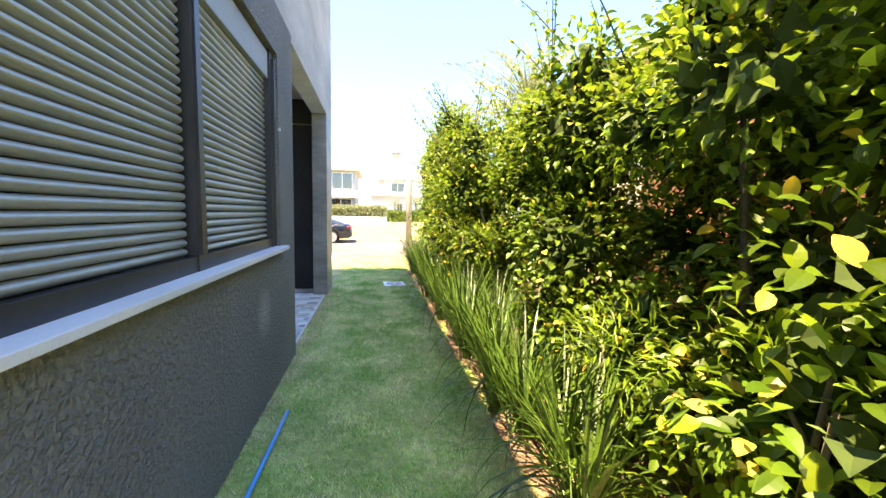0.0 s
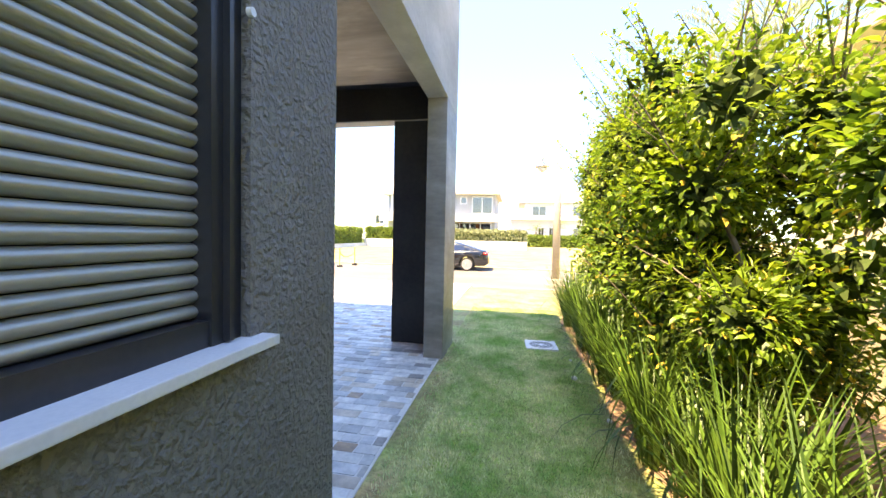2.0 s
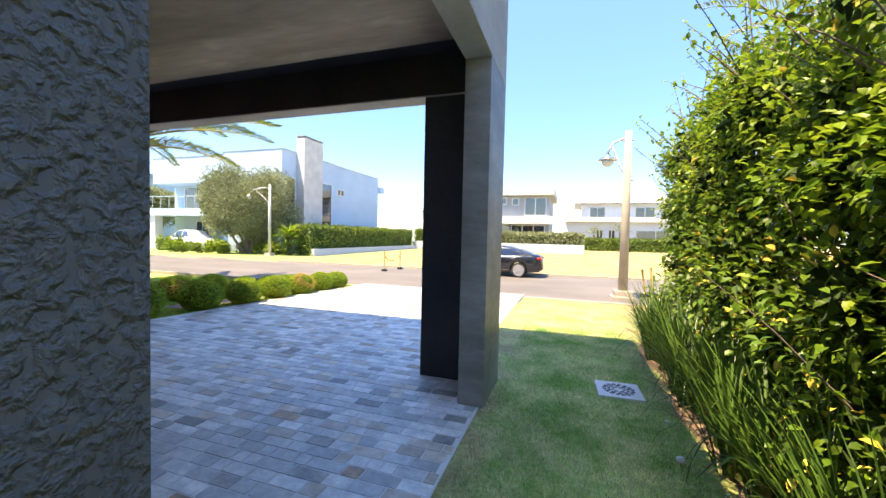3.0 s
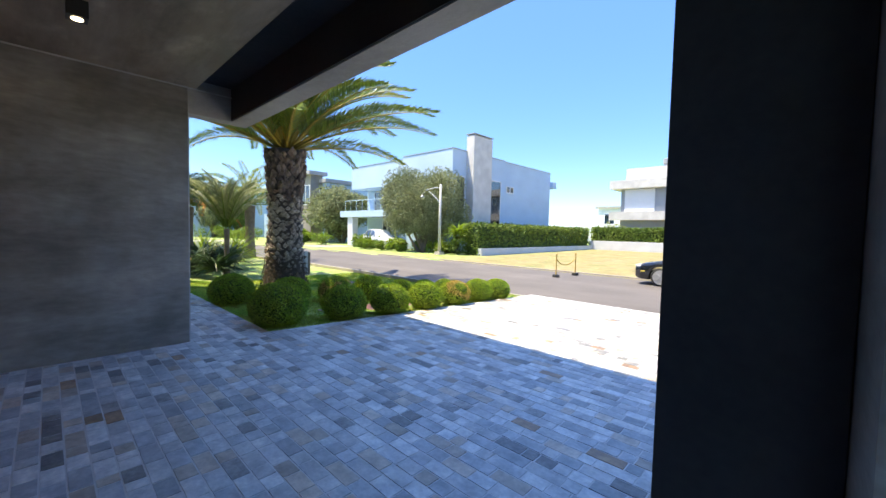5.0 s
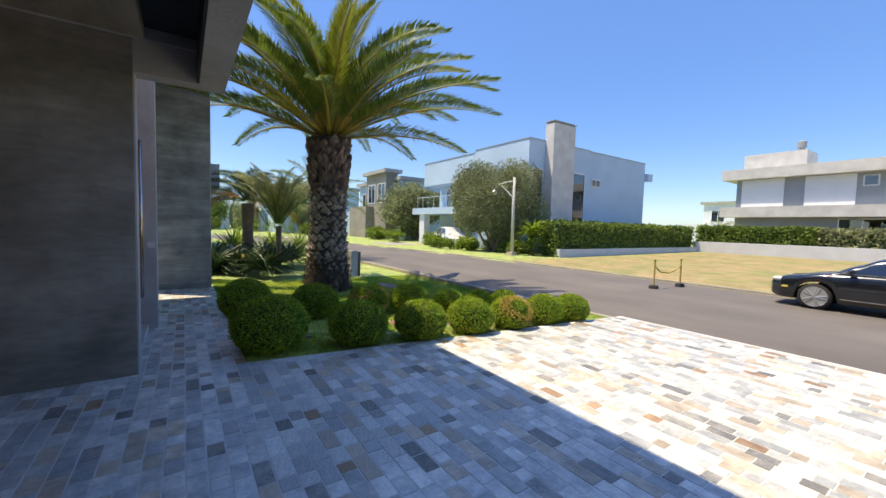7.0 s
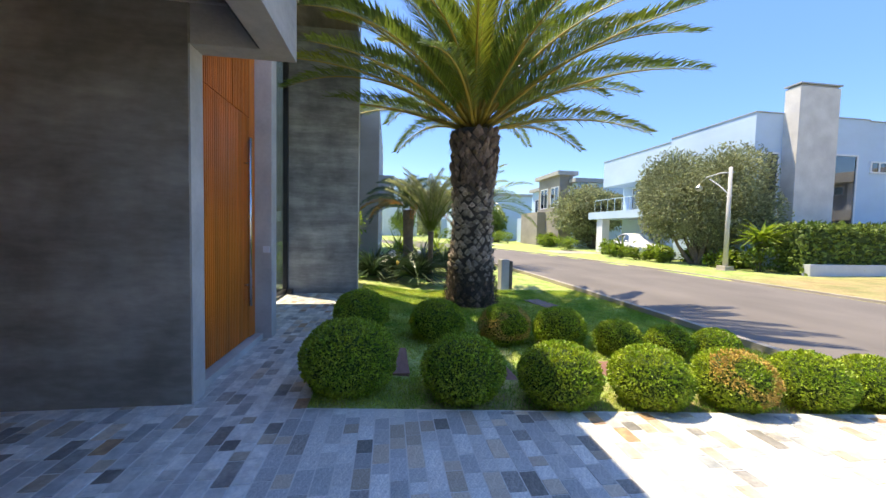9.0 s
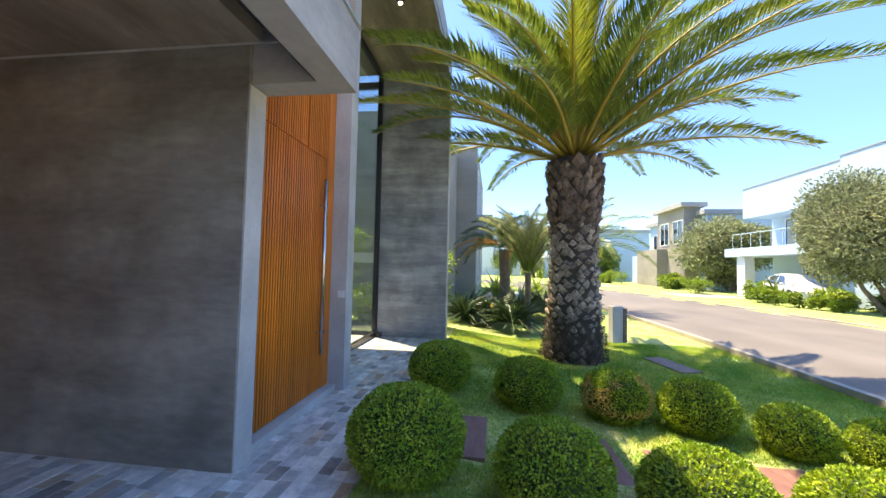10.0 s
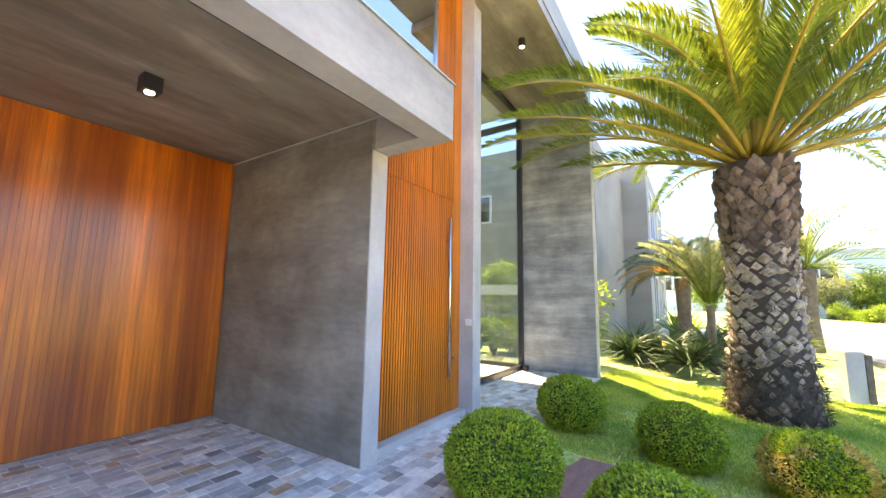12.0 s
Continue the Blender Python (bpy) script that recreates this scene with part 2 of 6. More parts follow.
M["palm_stalk"] = mat("palm_stalk", (0.32, 0.27, 0.045), (0.46, 0.3, 0.05), 0.5, 3, 20)
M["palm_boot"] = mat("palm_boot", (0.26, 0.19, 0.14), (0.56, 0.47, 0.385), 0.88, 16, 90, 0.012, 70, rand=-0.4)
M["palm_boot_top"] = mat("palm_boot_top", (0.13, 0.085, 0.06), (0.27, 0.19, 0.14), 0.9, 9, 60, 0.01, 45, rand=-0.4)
M["palm_core"] = mat("palm_core", (0.05, 0.038, 0.03), (0.1, 0.075, 0.055), 0.95, 8, 50, 0.01, 40)
M["bark"] = mat("bark", (0.13, 0.1, 0.075), (0.22, 0.175, 0.135), 0.9, 8, 50, 0.006, 40)
M["car_paint"] = mat("car_paint", (0.018, 0.022, 0.03), (0.022, 0.027, 0.036), 0.22, 2, 40, metal=0.5, coat=1.0)
M["car_white"] = mat("car_white", (0.75, 0.76, 0.78), (0.8, 0.8, 0.82), 0.25, 2, 40, coat=0.8)
M["rim_silver"] = mat("rim_silver", (0.4, 0.41, 0.42), (0.5, 0.5, 0.51), 0.35, 6, 60, metal=0.5)
M["tyre"] = mat("tyre", (0.018, 0.018, 0.018), (0.03, 0.03, 0.03), 0.8, 6, 60)
M["lamp_red"] = mat("lamp_red", (0.4, 0.015, 0.012), (0.5, 0.03, 0.02), 0.2, 6, 60)
M["post_concrete"] = mat("post_concrete", (0.4, 0.33, 0.26), (0.5, 0.43, 0.35), 0.85, 3, 40, 0.003, 50)
M["hose_blue"] = mat("hose_blue", (0.0, 0.27, 0.64), (0.01, 0.34, 0.72), 0.35, 5, 60)
M["terracotta"] = veil(mat("terracotta", (0.34, 0.15, 0.09), (0.46, 0.23, 0.145), 0.85, 4, 40, 0.004, 30), 3.0, (1, 1, 5), 0.7, 1.15)
M["beige_wall"] = mat("beige_wall", (0.6, 0.5, 0.36), (0.68, 0.58, 0.43), 0.85, 1, 20)
M["blind"] = mat("blind", (0.74, 0.75, 0.76), (0.8, 0.8, 0.8), 0.6, 1, 20)
M["rope"] = mat("rope", (0.45, 0.3, 0.08), (0.55, 0.38, 0.12), 0.8, 6, 60)
M["bulb"] = bpy.data.materials.new("bulb")
M["bulb"].use_nodes = True
M["bulb"].node_tree.nodes["Principled BSDF"].inputs["Emission Color"].default_value = (1.0, 0.82, 0.55, 1)
M["bulb"].node_tree.nodes["Principled BSDF"].inputs["Emission Strength"].default_value = 6.0
M["glass"] = glass_mat("glass", (0.93, 0.98, 0.975), 0.12)
M["glass_dark"] = glass_mat("glass_dark", (0.25, 0.3, 0.33), 0.16)
M["agave_leaf"] = mat("agave_leaf", (0.045, 0.085, 0.04), (0.09, 0.14, 0.065), 0.4, 2, 12, rand=-0.35, trans=0.15)
M["glass_sky"] = glass_mat("glass_sky", (0.3, 0.36, 0.42), 0.55)


def plaster_rough():
    """Hand-thrown plaster: flat-topped lumps with ragged hollows."""
    m = M["plaster_dark"]
    n, l = m.node_tree.nodes, m.node_tree.links
    p = n["Principled BSDF"]
    tc = n.new("ShaderNodeTexCoord")
    no = n.new("ShaderNodeTexNoise")
    no.inputs["Scale"].default_value, no.inputs["Detail"].default_value, no.inputs["Distortion"].default_value = 40, 4.0, 0.3
    l.new(tc.outputs["Object"], no.inputs["Vector"])
    rp = n.new("ShaderNodeValToRGB")
    rp.color_ramp.elements[0].position, rp.color_ramp.elements[1].position = 0.42, 0.64
    l.new(no.outputs[0], rp.inputs[0])
    bp = n.new("ShaderNodeBump")
    bp.inputs["Strength"].default_value, bp.inputs["Distance"].default_value = 1.0, 0.011
    l.new(rp.outputs[0], bp.inputs["Height"])
    l.new(bp.outputs[0], p.inputs["Normal"])
    # a pale lime bloom below the window
    base = p.inputs["Base Color"].links[0].from_socket
    dist = n.new("ShaderNodeVectorMath")
    dist.operation = "DISTANCE"
    dist.inputs[1].default_value = (-0.8, 2.86, 0.68)
    l.new(tc.outputs["Object"], dist.inputs[0])
    rg = n.new("ShaderNodeMapRange")
    rg.inputs[1].default_value, rg.inputs[2].default_value, rg.inputs[3].default_value, rg.inputs[4].default_value = 0.02, 0.2, 0.75, 0.0
    l.new(dist.outputs["Value"], rg.inputs[0])
    ml = n.new("ShaderNodeMath")
    ml.operation = "MULTIPLY"
    l.new(rg.outputs[0], ml.inputs[0])
    l.new(no.outputs[0], ml.inputs[1])
    mx = n.new("ShaderNodeMix")
    mx.data_type = "RGBA"
    mx.inputs[7].default_value = (0.5, 0.5, 0.48, 1)
    l.new(ml.outputs[0], mx.inputs[0])
    l.new(base, mx.inputs[6])
    l.new(mx.outputs[2], p.inputs["Base Color"])


plaster_rough()


def ground_mat():
    m = mat("grass_ground", (0.22, 0.38, 0.07), (0.5, 0.49, 0.2), 0.9, 2.2, 16, 0.012, 60, span=0.16, mix=0.6)
    n, l = m.node_tree.nodes, m.node_tree.links
    p = n["Principled BSDF"]
    base = p.inputs["Base Color"].links[0].from_socket
    tc = n.new("ShaderNodeTexCoord")
    sp = n.new("ShaderNodeSeparateXYZ")
    l.new(tc.outputs["Object"], sp.inputs[0])
    dry = n.new("ShaderNodeTexNoise")
    dry.inputs["Scale"].default_value, dry.inputs["Detail"].default_value, dry.inputs["Roughness"].default_value = 0.5, 9, 0.68
    l.new(tc.outputs["Object"], dry.inputs["Vector"])
    ramp = n.new("ShaderNodeValToRGB")
    ramp.color_ramp.elements[0].color, ramp.color_ramp.elements[1].color = (0.42, 0.3, 0.15, 1), (0.27, 0.27, 0.1, 1)
    ramp.color_ramp.elements[0].position, ramp.color_ramp.elements[1].position = 0.4, 0.62
    l.new(dry.outputs[0], ramp.inputs[0])

    def smooth(sock, lo, hi):
        r = n.new("ShaderNodeMapRange")
        r.interpolation_type = "SMOOTHSTEP"
        r.inputs[1].default_value, r.inputs[2].default_value = lo, hi
        l.new(sock, r.inputs[0])
        return r.outputs[0]

    def op(kind, a, b):
        o = n.new("ShaderNodeMath")
        o.operation = kind
        l.new(a, o.inputs[0])
        l.new(b, o.inputs[1])
        return o.outputs[0]
    far_lot = op("MULTIPLY", smooth(sp.outputs[1], 20.0, 20.8), smooth(sp.outputs[0], -17.5, -14.5))
    verge = op("MULTIPLY", smooth(sp.outputs[1], 10.2, 13.2), smooth(sp.outputs[0], -3.0, 0.6))
    bed_edge = op("MULTIPLY", smooth(sp.outputs[0], 0.42, 0.8), smooth(sp.outputs[0], 4.0, 2.5))
    wall_edge = op("MULTIPLY", smooth(sp.outputs[0], -0.55, -0.8), smooth(sp.outputs[0], -1.5, -1.2))
    skew = n.new("ShaderNodeMath")
    skew.operation = "MULTIPLY_ADD"
    l.new(sp.outputs[1], skew.inputs[0])
    skew.inputs[1].default_value = -0.165
    l.new(sp.outputs[0], skew.inputs[2])
    row = op("MULTIPLY", op("MULTIPLY", smooth(skew.outputs[0], -9.1, -8.5), smooth(skew.outputs[0], -7.5, -7.8)), smooth(sp.outputs[1], 8.0, 9.2))
    row = op("MULTIPLY", row, smooth(sp.outputs[1], 13.2, 12.6))
    wear = n.new("ShaderNodeTexNoise")
    wear.inputs["Scale"].default_value = 2.3
    l.new(tc.outputs["Object"], wear.inputs["Vector"])
    edge = op("MULTIPLY", op("MAXIMUM", op("MAXIMUM", bed_edge, wall_edge), row), smooth(wear.outputs[0], 0.3, 0.6))
    dryness = op("MAXIMUM", op("MAXIMUM", far_lot, verge), edge)
    mx = n.new("ShaderNodeMix")
    mx.data_type = "RGBA"
    l.new(dryness, mx.inputs[0])
    l.new(base, mx.inputs[6])
    l.new(ramp.outputs[0], mx.inputs[7])
    l.new(mx.outputs[2], p.inputs["Base Color"])
    return veil(veil(m, 1.3, (1, 1, 1), 0.8, 1.15), 22, (1, 1, 1), 0.7, 1.25)


M["ground"] = ground_mat()
# ---- mesh helpers ----
def box(bm, x0, x1, y0, y1, z0, z1, bevel=0.0):
    v = [bm.verts.new((x, y, z)) for z in (z0, z1) for y in (y0, y1) for x in (x0, x1)]
    faces = [bm.faces.new([v[i] for i in f]) for f in ((0, 2, 3, 1), (4, 5, 7, 6), (0, 1, 5, 4), (1, 3, 7, 5), (3, 2, 6, 7), (2, 0, 4, 6))]
    if bevel:
        edges = list({e for f in faces for e in f.edges})
        bmesh.ops.bevel(bm, geom=edges, offset=bevel, segments=2, affect="EDGES", profile=0.6)
    return v


def prism(bm, pts, z0, z1):
    """An upright prism over a plan polygon, anticlockwise."""
    lo, hi = [bm.verts.new((x, y, z0)) for x, y in pts], [bm.verts.new((x, y, z1)) for x, y in pts]
    bm.faces.new(lo[::-1]), bm.faces.new(hi)
    for i in range(len(pts)):
        j = (i + 1) % len(pts)
        bm.faces.new((lo[i], lo[j], hi[j], hi[i]))


def tube(bm, pts, radii, sides=8, cap=True):
    """A tapered tube along points."""
    rings = []
    pts = [Vector(p) for p in pts]
    for i, p in enumerate(pts):
        d = (pts[min(i + 1, len(pts) - 1)] - pts[max(i - 1, 0)]).normalized()
        a = d.orthogonal().normalized() if abs(d.z) > 0.95 else d.cross(Vector((0, 0, 1))).normalized()
        b = d.cross(a)
        r = radii[i] if isinstance(radii, (list, tuple)) else radii
        rings.append([bm.verts.new(p + r * (math.cos(k) * a + math.sin(k) * b)) for k in [2 * math.pi * s / sides for s in range(sides)]])
    for r0, r1 in zip(rings, rings[1:]):
        for s in range(sides):
            bm.faces.new((r0[s], r0[(s + 1) % sides], r1[(s + 1) % sides], r1[s]))
    if cap:
        bm.faces.new(rings[0][::-1]), bm.faces.new(rings[-1])


def lathe(bm, profile, sides=20, centre=(0, 0, 0)):
    """A body turned about the z axis: profile of (radius, z)."""
    c = Vector(centre)
    rings = [[bm.verts.new(c + Vector((r * math.cos(a), r * math.sin(a), z))) for a in [2 * math.pi * s / sides for s in range(sides)]] for r, z in profile]
    for r0, r1 in zip(rings, rings[1:]):
        for s in range(sides):
            bm.faces.new((r0[s], r0[(s + 1) % sides], r1[(s + 1) % sides], r1[s]))
    bm.faces.new(rings[0][::-1]), bm.faces.new(rings[-1])


def part(name, bm, material, parent=None, label="", smooth=False, kind=""):
    """Links a bmesh as one mesh object, under a thing or a part."""
    me = bpy.data.meshes.new(name)
    bmesh.ops.recalc_face_normals(bm, faces=bm.faces) if len(bm.faces) < 20000 else None
    bm.to_mesh(me)
    bm.free()
    me.materials.append(material)
    if smooth:
        me.shade_smooth()
    ob = new(name, me)
    if parent:
        ob.parent = parent
    return tagged(ob, label, kind=kind)


def raw(name, verts, faces, material, parent=None, label="", kind="", smooth=False):
    me = bpy.data.meshes.new(name)
    me.from_pydata(verts, [], faces)
    me.materials.append(material)
    if smooth:
        me.shade_smooth()
    ob = new(name, me)
    if parent:
        ob.parent = parent
    return tagged(ob, label, kind=kind)


def block(name, material, *dims, parent=None, label="", bevel=0.0, kind=""):
    bm = bmesh.new()
    box(bm, *dims, bevel=bevel)
    return part(name, bm, material, parent, label, kind=kind)


def structure(name, material, *dims, label="", category="wall", bevel=0.0):
    return tagged(block(name, material, *dims, bevel=bevel), label, category, kind="structure")


def thing(name, at, label, category, group="", rz=0.0):
    e = new(name)
    e.matrix_world = pose(*at, 0, 0, rz)
    return tagged(e, label, category, group)


def share(ob, name, m, parent):
    """Another object on the same mesh, as a part of the same thing."""
    o = new(name, ob.data)
    o.parent = parent
    o.matrix_basis = m
    return o


def leaf_quads(verts, faces, p, d, up, length, width, fold=0.25, droop=0.15):
    """One leaf: two folded halves, pointed at both ends."""
    side = d.cross(up)
    if side.length < 1e-4:
        side = d.orthogonal()
    side.normalize()
    nrm = side.cross(d).normalized()
    k = len(verts)
    mid = p + d * length * 0.5
    tip = p + d * length - nrm * droop * length
    verts += [p, mid + side * width * 0.5 + nrm * fold * width, tip, mid - side * width * 0.5 + nrm * fold * width, mid]
    faces += [(k, k + 1, k + 4), (k + 1, k + 2, k + 4), (k, k + 4, k + 3), (k + 4, k + 2, k + 3)]


def oval_leaf(verts, faces, p, d, up, length, width, fold=0.18, droop=0.2):
    """One rounded leaf with a midrib."""
    side = d.cross(up)
    if side.length < 1e-4:
        side = d.orthogonal()
    side.normalize()
    nrm = side.cross(d).normalized()
    k = len(verts)
    m1, m2 = p + d * length * 0.33 + nrm * 0.03 * length, p + d * length * 0.7 - nrm * droop * 0.35 * length
    verts += [p, m1, m2, p + d * length - nrm * droop * length]
    for sd in (1, -1):
        verts += [m1 + side * sd * width * 0.5 + nrm * fold * width, m2 + side * sd * width * 0.43 + nrm * fold * width]
    faces += [(k, k + 4, k + 1), (k + 1, k + 4, k + 5, k + 2), (k + 2, k + 5, k + 3), (k, k + 1, k + 6), (k + 1, k + 2, k + 7, k + 6), (k + 2, k + 3, k + 7)]


rnd = random.Random(7)


def fine_leaf(verts, faces, p, d, up, length, width, fold=0.2, droop=0.25):
    """A large leaf seen close by: a rounded blade folded along its midrib."""
    side = d.cross(up)
    if side.length < 1e-4:
        side = d.orthogonal()
    side.normalize()
    nrm = side.cross(d).normalized()
    k = len(verts)
    stations = ((0.12, 0.5), (0.32, 0.95), (0.56, 1.0), (0.78, 0.72), (0.92, 0.34))
    verts += [p, p + d * length - nrm * droop * length]
    for u, w in stations:
        c = p + d * length * u - nrm * droop * length * u * u
        verts += [c, c + side * width * 0.5 * w + nrm * fold * width * w, c - side * width * 0.5 * w + nrm * fold * width * w]
    n = len(stations)
    for a, b in ((0, 1), (2, 0)):
        faces.append((k, k + 2 + a, k + 2 + b))
        for j in range(n - 1):
            q = k + 2 + 3 * j
            faces.append((q + a, q + b, q + 3 + b, q + 3 + a))
        q = k + 2 + 3 * (n - 1)
        faces.append((q + a, q + b, k + 1))


def rand_dir():
    while True:
        v = Vector((rnd.uniform(-1, 1), rnd.uniform(-1, 1), rnd.uniform(-1, 1)))
        if 0.05 < v.length < 1:
            return v.normalized()
# ---- ground, road ----
def road_mid(x):
    """The middle line of the road: straight before the house, bending towards the houses' side far down."""
    return 16.9 - (0.006 * (x + 14) ** 2 if x < -14 else 0.0)


def lawn_edge(y):
    """The slanting edge between driveway and front lawn."""
    return -6.66 + 0.12 * (y - 7.4)


def ground_z(x, y):
    d = y - road_mid(x)
    if d < -3.4:
        t = min(1, max(0, (d + 5.5) / 2.1))
        e = min(1, max(0, (lawn_edge(y) - x) / 1.3)) * min(1, max(0, (y - 7.5) / 1.6)) * min(1, max(0, (x + 30) / 8))
        return min(-0.012 - 0.06 * t, -0.012 - 0.15 * e * e * (3 - 2 * e))
    if d < 3.4:
        return -0.17
    t = min(1, max(0, (d - 3.4) / 20))
    return -0.07 + 0.12 * t


def build_ground():
    xs = sorted({*[-400, -200, -120, -80, -60, 15, 30, 60, 120, 250, 400], *[-46 + i * 0.8 for i in range(70)]})
    ys = sorted({*[-300, -100, -40, -15, 60, 90, 150, 400, 900], *[-6 + i * 0.4 for i in range(120)], 13.49, 13.51, 20.29, 20.31})
    verts, faces = [], []
    for y in ys:
        for x in xs:
            verts.append((x, y, ground_z(x, y)))
    w = len(xs)
    for j in range(len(ys) - 1):
        for i in range(w - 1):
            faces.append((j * w + i, j * w + i + 1, (j + 1) * w + i + 1, (j + 1) * w + i))
    tagged(raw("ground", verts, faces, M["ground"], smooth=True), "green and sun-dried lawn and open grass land", "ground", kind="structure")
    stations = [60, 30, 10, 0, -6, -14, -18, -22, -26, -30, -35, -40, -45, -50, -56]
    verts, faces = [], []
    for x in stations:
        verts += [(x, road_mid(x) - 3.42, -0.125), (x, road_mid(x), -0.105), (x, road_mid(x) + 3.42, -0.125)]
    for i in range(len(stations) - 1):
        for k in (0, 1):
            a = i * 3 + k
            faces.append((a, a + 1, a + 4, a + 3))
    tagged(raw("road", verts, faces, M["asphalt"], smooth=True), "reddish grey asphalt street", "road", kind="structure")
    for side in (-1, 1):
        bm = bmesh.new()
        for a, b in zip(stations, stations[1:]):
            ya, yb = road_mid(a) + side * 3.4, road_mid(b) + side * 3.4
            prism(bm, [(b, yb), (a, ya), (a, ya + side * 0.12), (b, yb + side * 0.12)][::side], -0.2, -0.055)
        tagged(part("kerb", bm, M["kerb"]), "sandy concrete kerb along the street", "kerb", kind="structure")


build_ground()

# ---- the house ----
WX = -0.80          # outer face of the side wall
# side wall with the window opening
side = new("wall_east")
tagged(side, "dark grey rough-cast plaster house wall", "wall", kind="structure")
W0, W1, WZ0, WZ1 = -1.2, 3.36, 1.105, 2.62
bm = bmesh.new()
box(bm, -1.1, WX, -4.0, W0, -0.1, 3.0)
box(bm, -1.1, WX, W1, 3.89, -0.1, 3.0)
box(bm, -1.1, WX, W0, W1, -0.1, WZ0 - 0.05)
box(bm, -1.1, WX, W0, W1, WZ1, 3.0)
part("wall_face", bm, M["plaster_dark"], side)
structure("wall_upper_east", M["plaster_grey"], -1.05, -0.82, -4.0, 7.33, 2.98, 6.3, label="grey plastered upper storey wall")
structure("wall_back_garage", M["plaster_grey"], -3.2, -1.1, 3.62, 3.85, -0.1, 3.2, label="grey plastered garage wall")
structure("wall_garage_side", M["plaster_grey"], -3.4, -3.2, 3.62, 4.08, -0.1, 3.2, label="grey plastered wall return")
structure("wall_rear", M["plaster_grey"], -12.3, -0.82, -4.3, -4.0, -0.1, 6.3, label="grey plastered rear wall")
# portal at the carport's outer corner
structure("pillar_outer", M["concrete"], -1.05, -0.822, 6.62, 7.34, -0.1, 2.98, label="square grey concrete carport pillar", category="pillar", bevel=0.006)
structure("pillar_inner", M["black_concrete"], -1.615, -1.053, 7.14, 7.32, -0.1, 2.885, label="black painted carport pillar beside the driveway", category="pillar", bevel=0.006)
# ceiling and beams of the carport
structure("ceiling", M["ceiling_concrete"], -6.8, -1.05, 3.6, 6.68, 3.19, 3.35, label="raw brown-grey concrete carport ceiling", category="ceiling")
structure("beam_side", M["concrete_pale"], -1.05, -0.823, 3.89, 6.62, 2.976, 3.19, label="pale concrete side beam of the carport", category="beam")
structure("beam_lining", M["black_concrete"], -6.83, -1.053, 7.095, 7.115, 2.893, 3.3, label="black painted inner face of the carport beam", category="beam")
structure("ceiling_recess", M["black_concrete"], -6.8, -1.053, 6.682, 7.11, 3.3, 3.35, label="black painted recess between ceiling and beam", category="ceiling")
bm = bmesh.new()
box(bm, -7.04, -0.824, 7.115, 7.345, 2.885, 3.41)
box(bm, -7.04, -6.83, 6.47, 7.115, 2.885, 3.41)
tagged(part("beam_front", bm, M["plaster_grey"]), "grey concrete beam over the driveway and entrance", "beam", kind="structure")
bm = bmesh.new()
box(bm, -7.06, -0.83, 7.1, 7.365, 3.412, 3.43, bevel=0.004)
tagged(part("beam_cap", bm, M["steel"]), "thin metal capping on the front beam", "flashing", kind="structure")
structure("ceiling_seam", M["concrete_pale"], -6.79, -6.778, 4.08, 7.09, 3.174, 3.188, label="thin pale plaster seam under the ceiling", category="trim")
# wall between carport and entrance
structure("wall_entrance", M["concrete"], -7.0, -6.79, 4.1, 6.592, -0.1, 3.19, label="smooth grey burnt-cement wall of the carport", bevel=0.004)
structure("wall_entrance_edge", M["concrete_pale"], -6.998, -6.795, 6.593, 6.605, -0.05, 2.87, label="pale plaster end of the carport wall")
structure("wall_garage_back", M["plaster_grey"], -7.0, -3.2, 3.85, 4.04, -0.1, 3.2, label="wall behind the timber panelling")
# pillar between door and glass
structure("pillar_entrance", M["concrete_pale"], -8.9, -8.685, 6.3, 6.66, -0.1, 6.0, label="slim pale grey pillar between door and glazing", category="pillar", bevel=0.004)
# splayed tall pier and high canopy
bm = bmesh.new()
box(bm, -12.45, -12.2, 5.9, 7.46, -0.1, 5.75)
tagged(part("pier_tall", bm, M["concrete_board"]), "tall slab pier of cloudy grey burnt cement", "pier", kind="structure")
bm = bmesh.new()
prism(bm, [(-12.195, 7.461), (-12.195, 7.475), (-12.455, 7.475), (-12.455, 7.461)], -0.1, 6.3)
tagged(part("pier_edge", bm, M["concrete_pale"]), "pale plaster front edge of the tall pier", "pier", kind="structure")
structure("ceiling_canopy", M["ceiling_concrete"], -12.2, -8.7, 5.6, 7.45, 5.75, 5.9, label="grey-brown concrete soffit of the high canopy", category="ceiling")
structure("roof", M["plaster_grey"], -12.45, -0.82, -4.0, 7.45, 5.95, 6.42, label="flat house roof with pale concrete edge", category="roof")
structure("wall_upper_back", M["plaster_grey"], -8.7, -1.05, 4.0, 4.2, 3.35, 5.95, label="inner wall of the upper floor")
structure("floor_upper", M["concrete_pale"], -6.84, -1.05, 4.2, 7.1, 3.352, 3.408, label="upper floor slab", category="floor")
structure("wall_hall_side", M["plaster_grey"], -8.9, -8.75, -4.0, 6.3, -0.1, 5.95, label="inner wall beside the entrance hall")
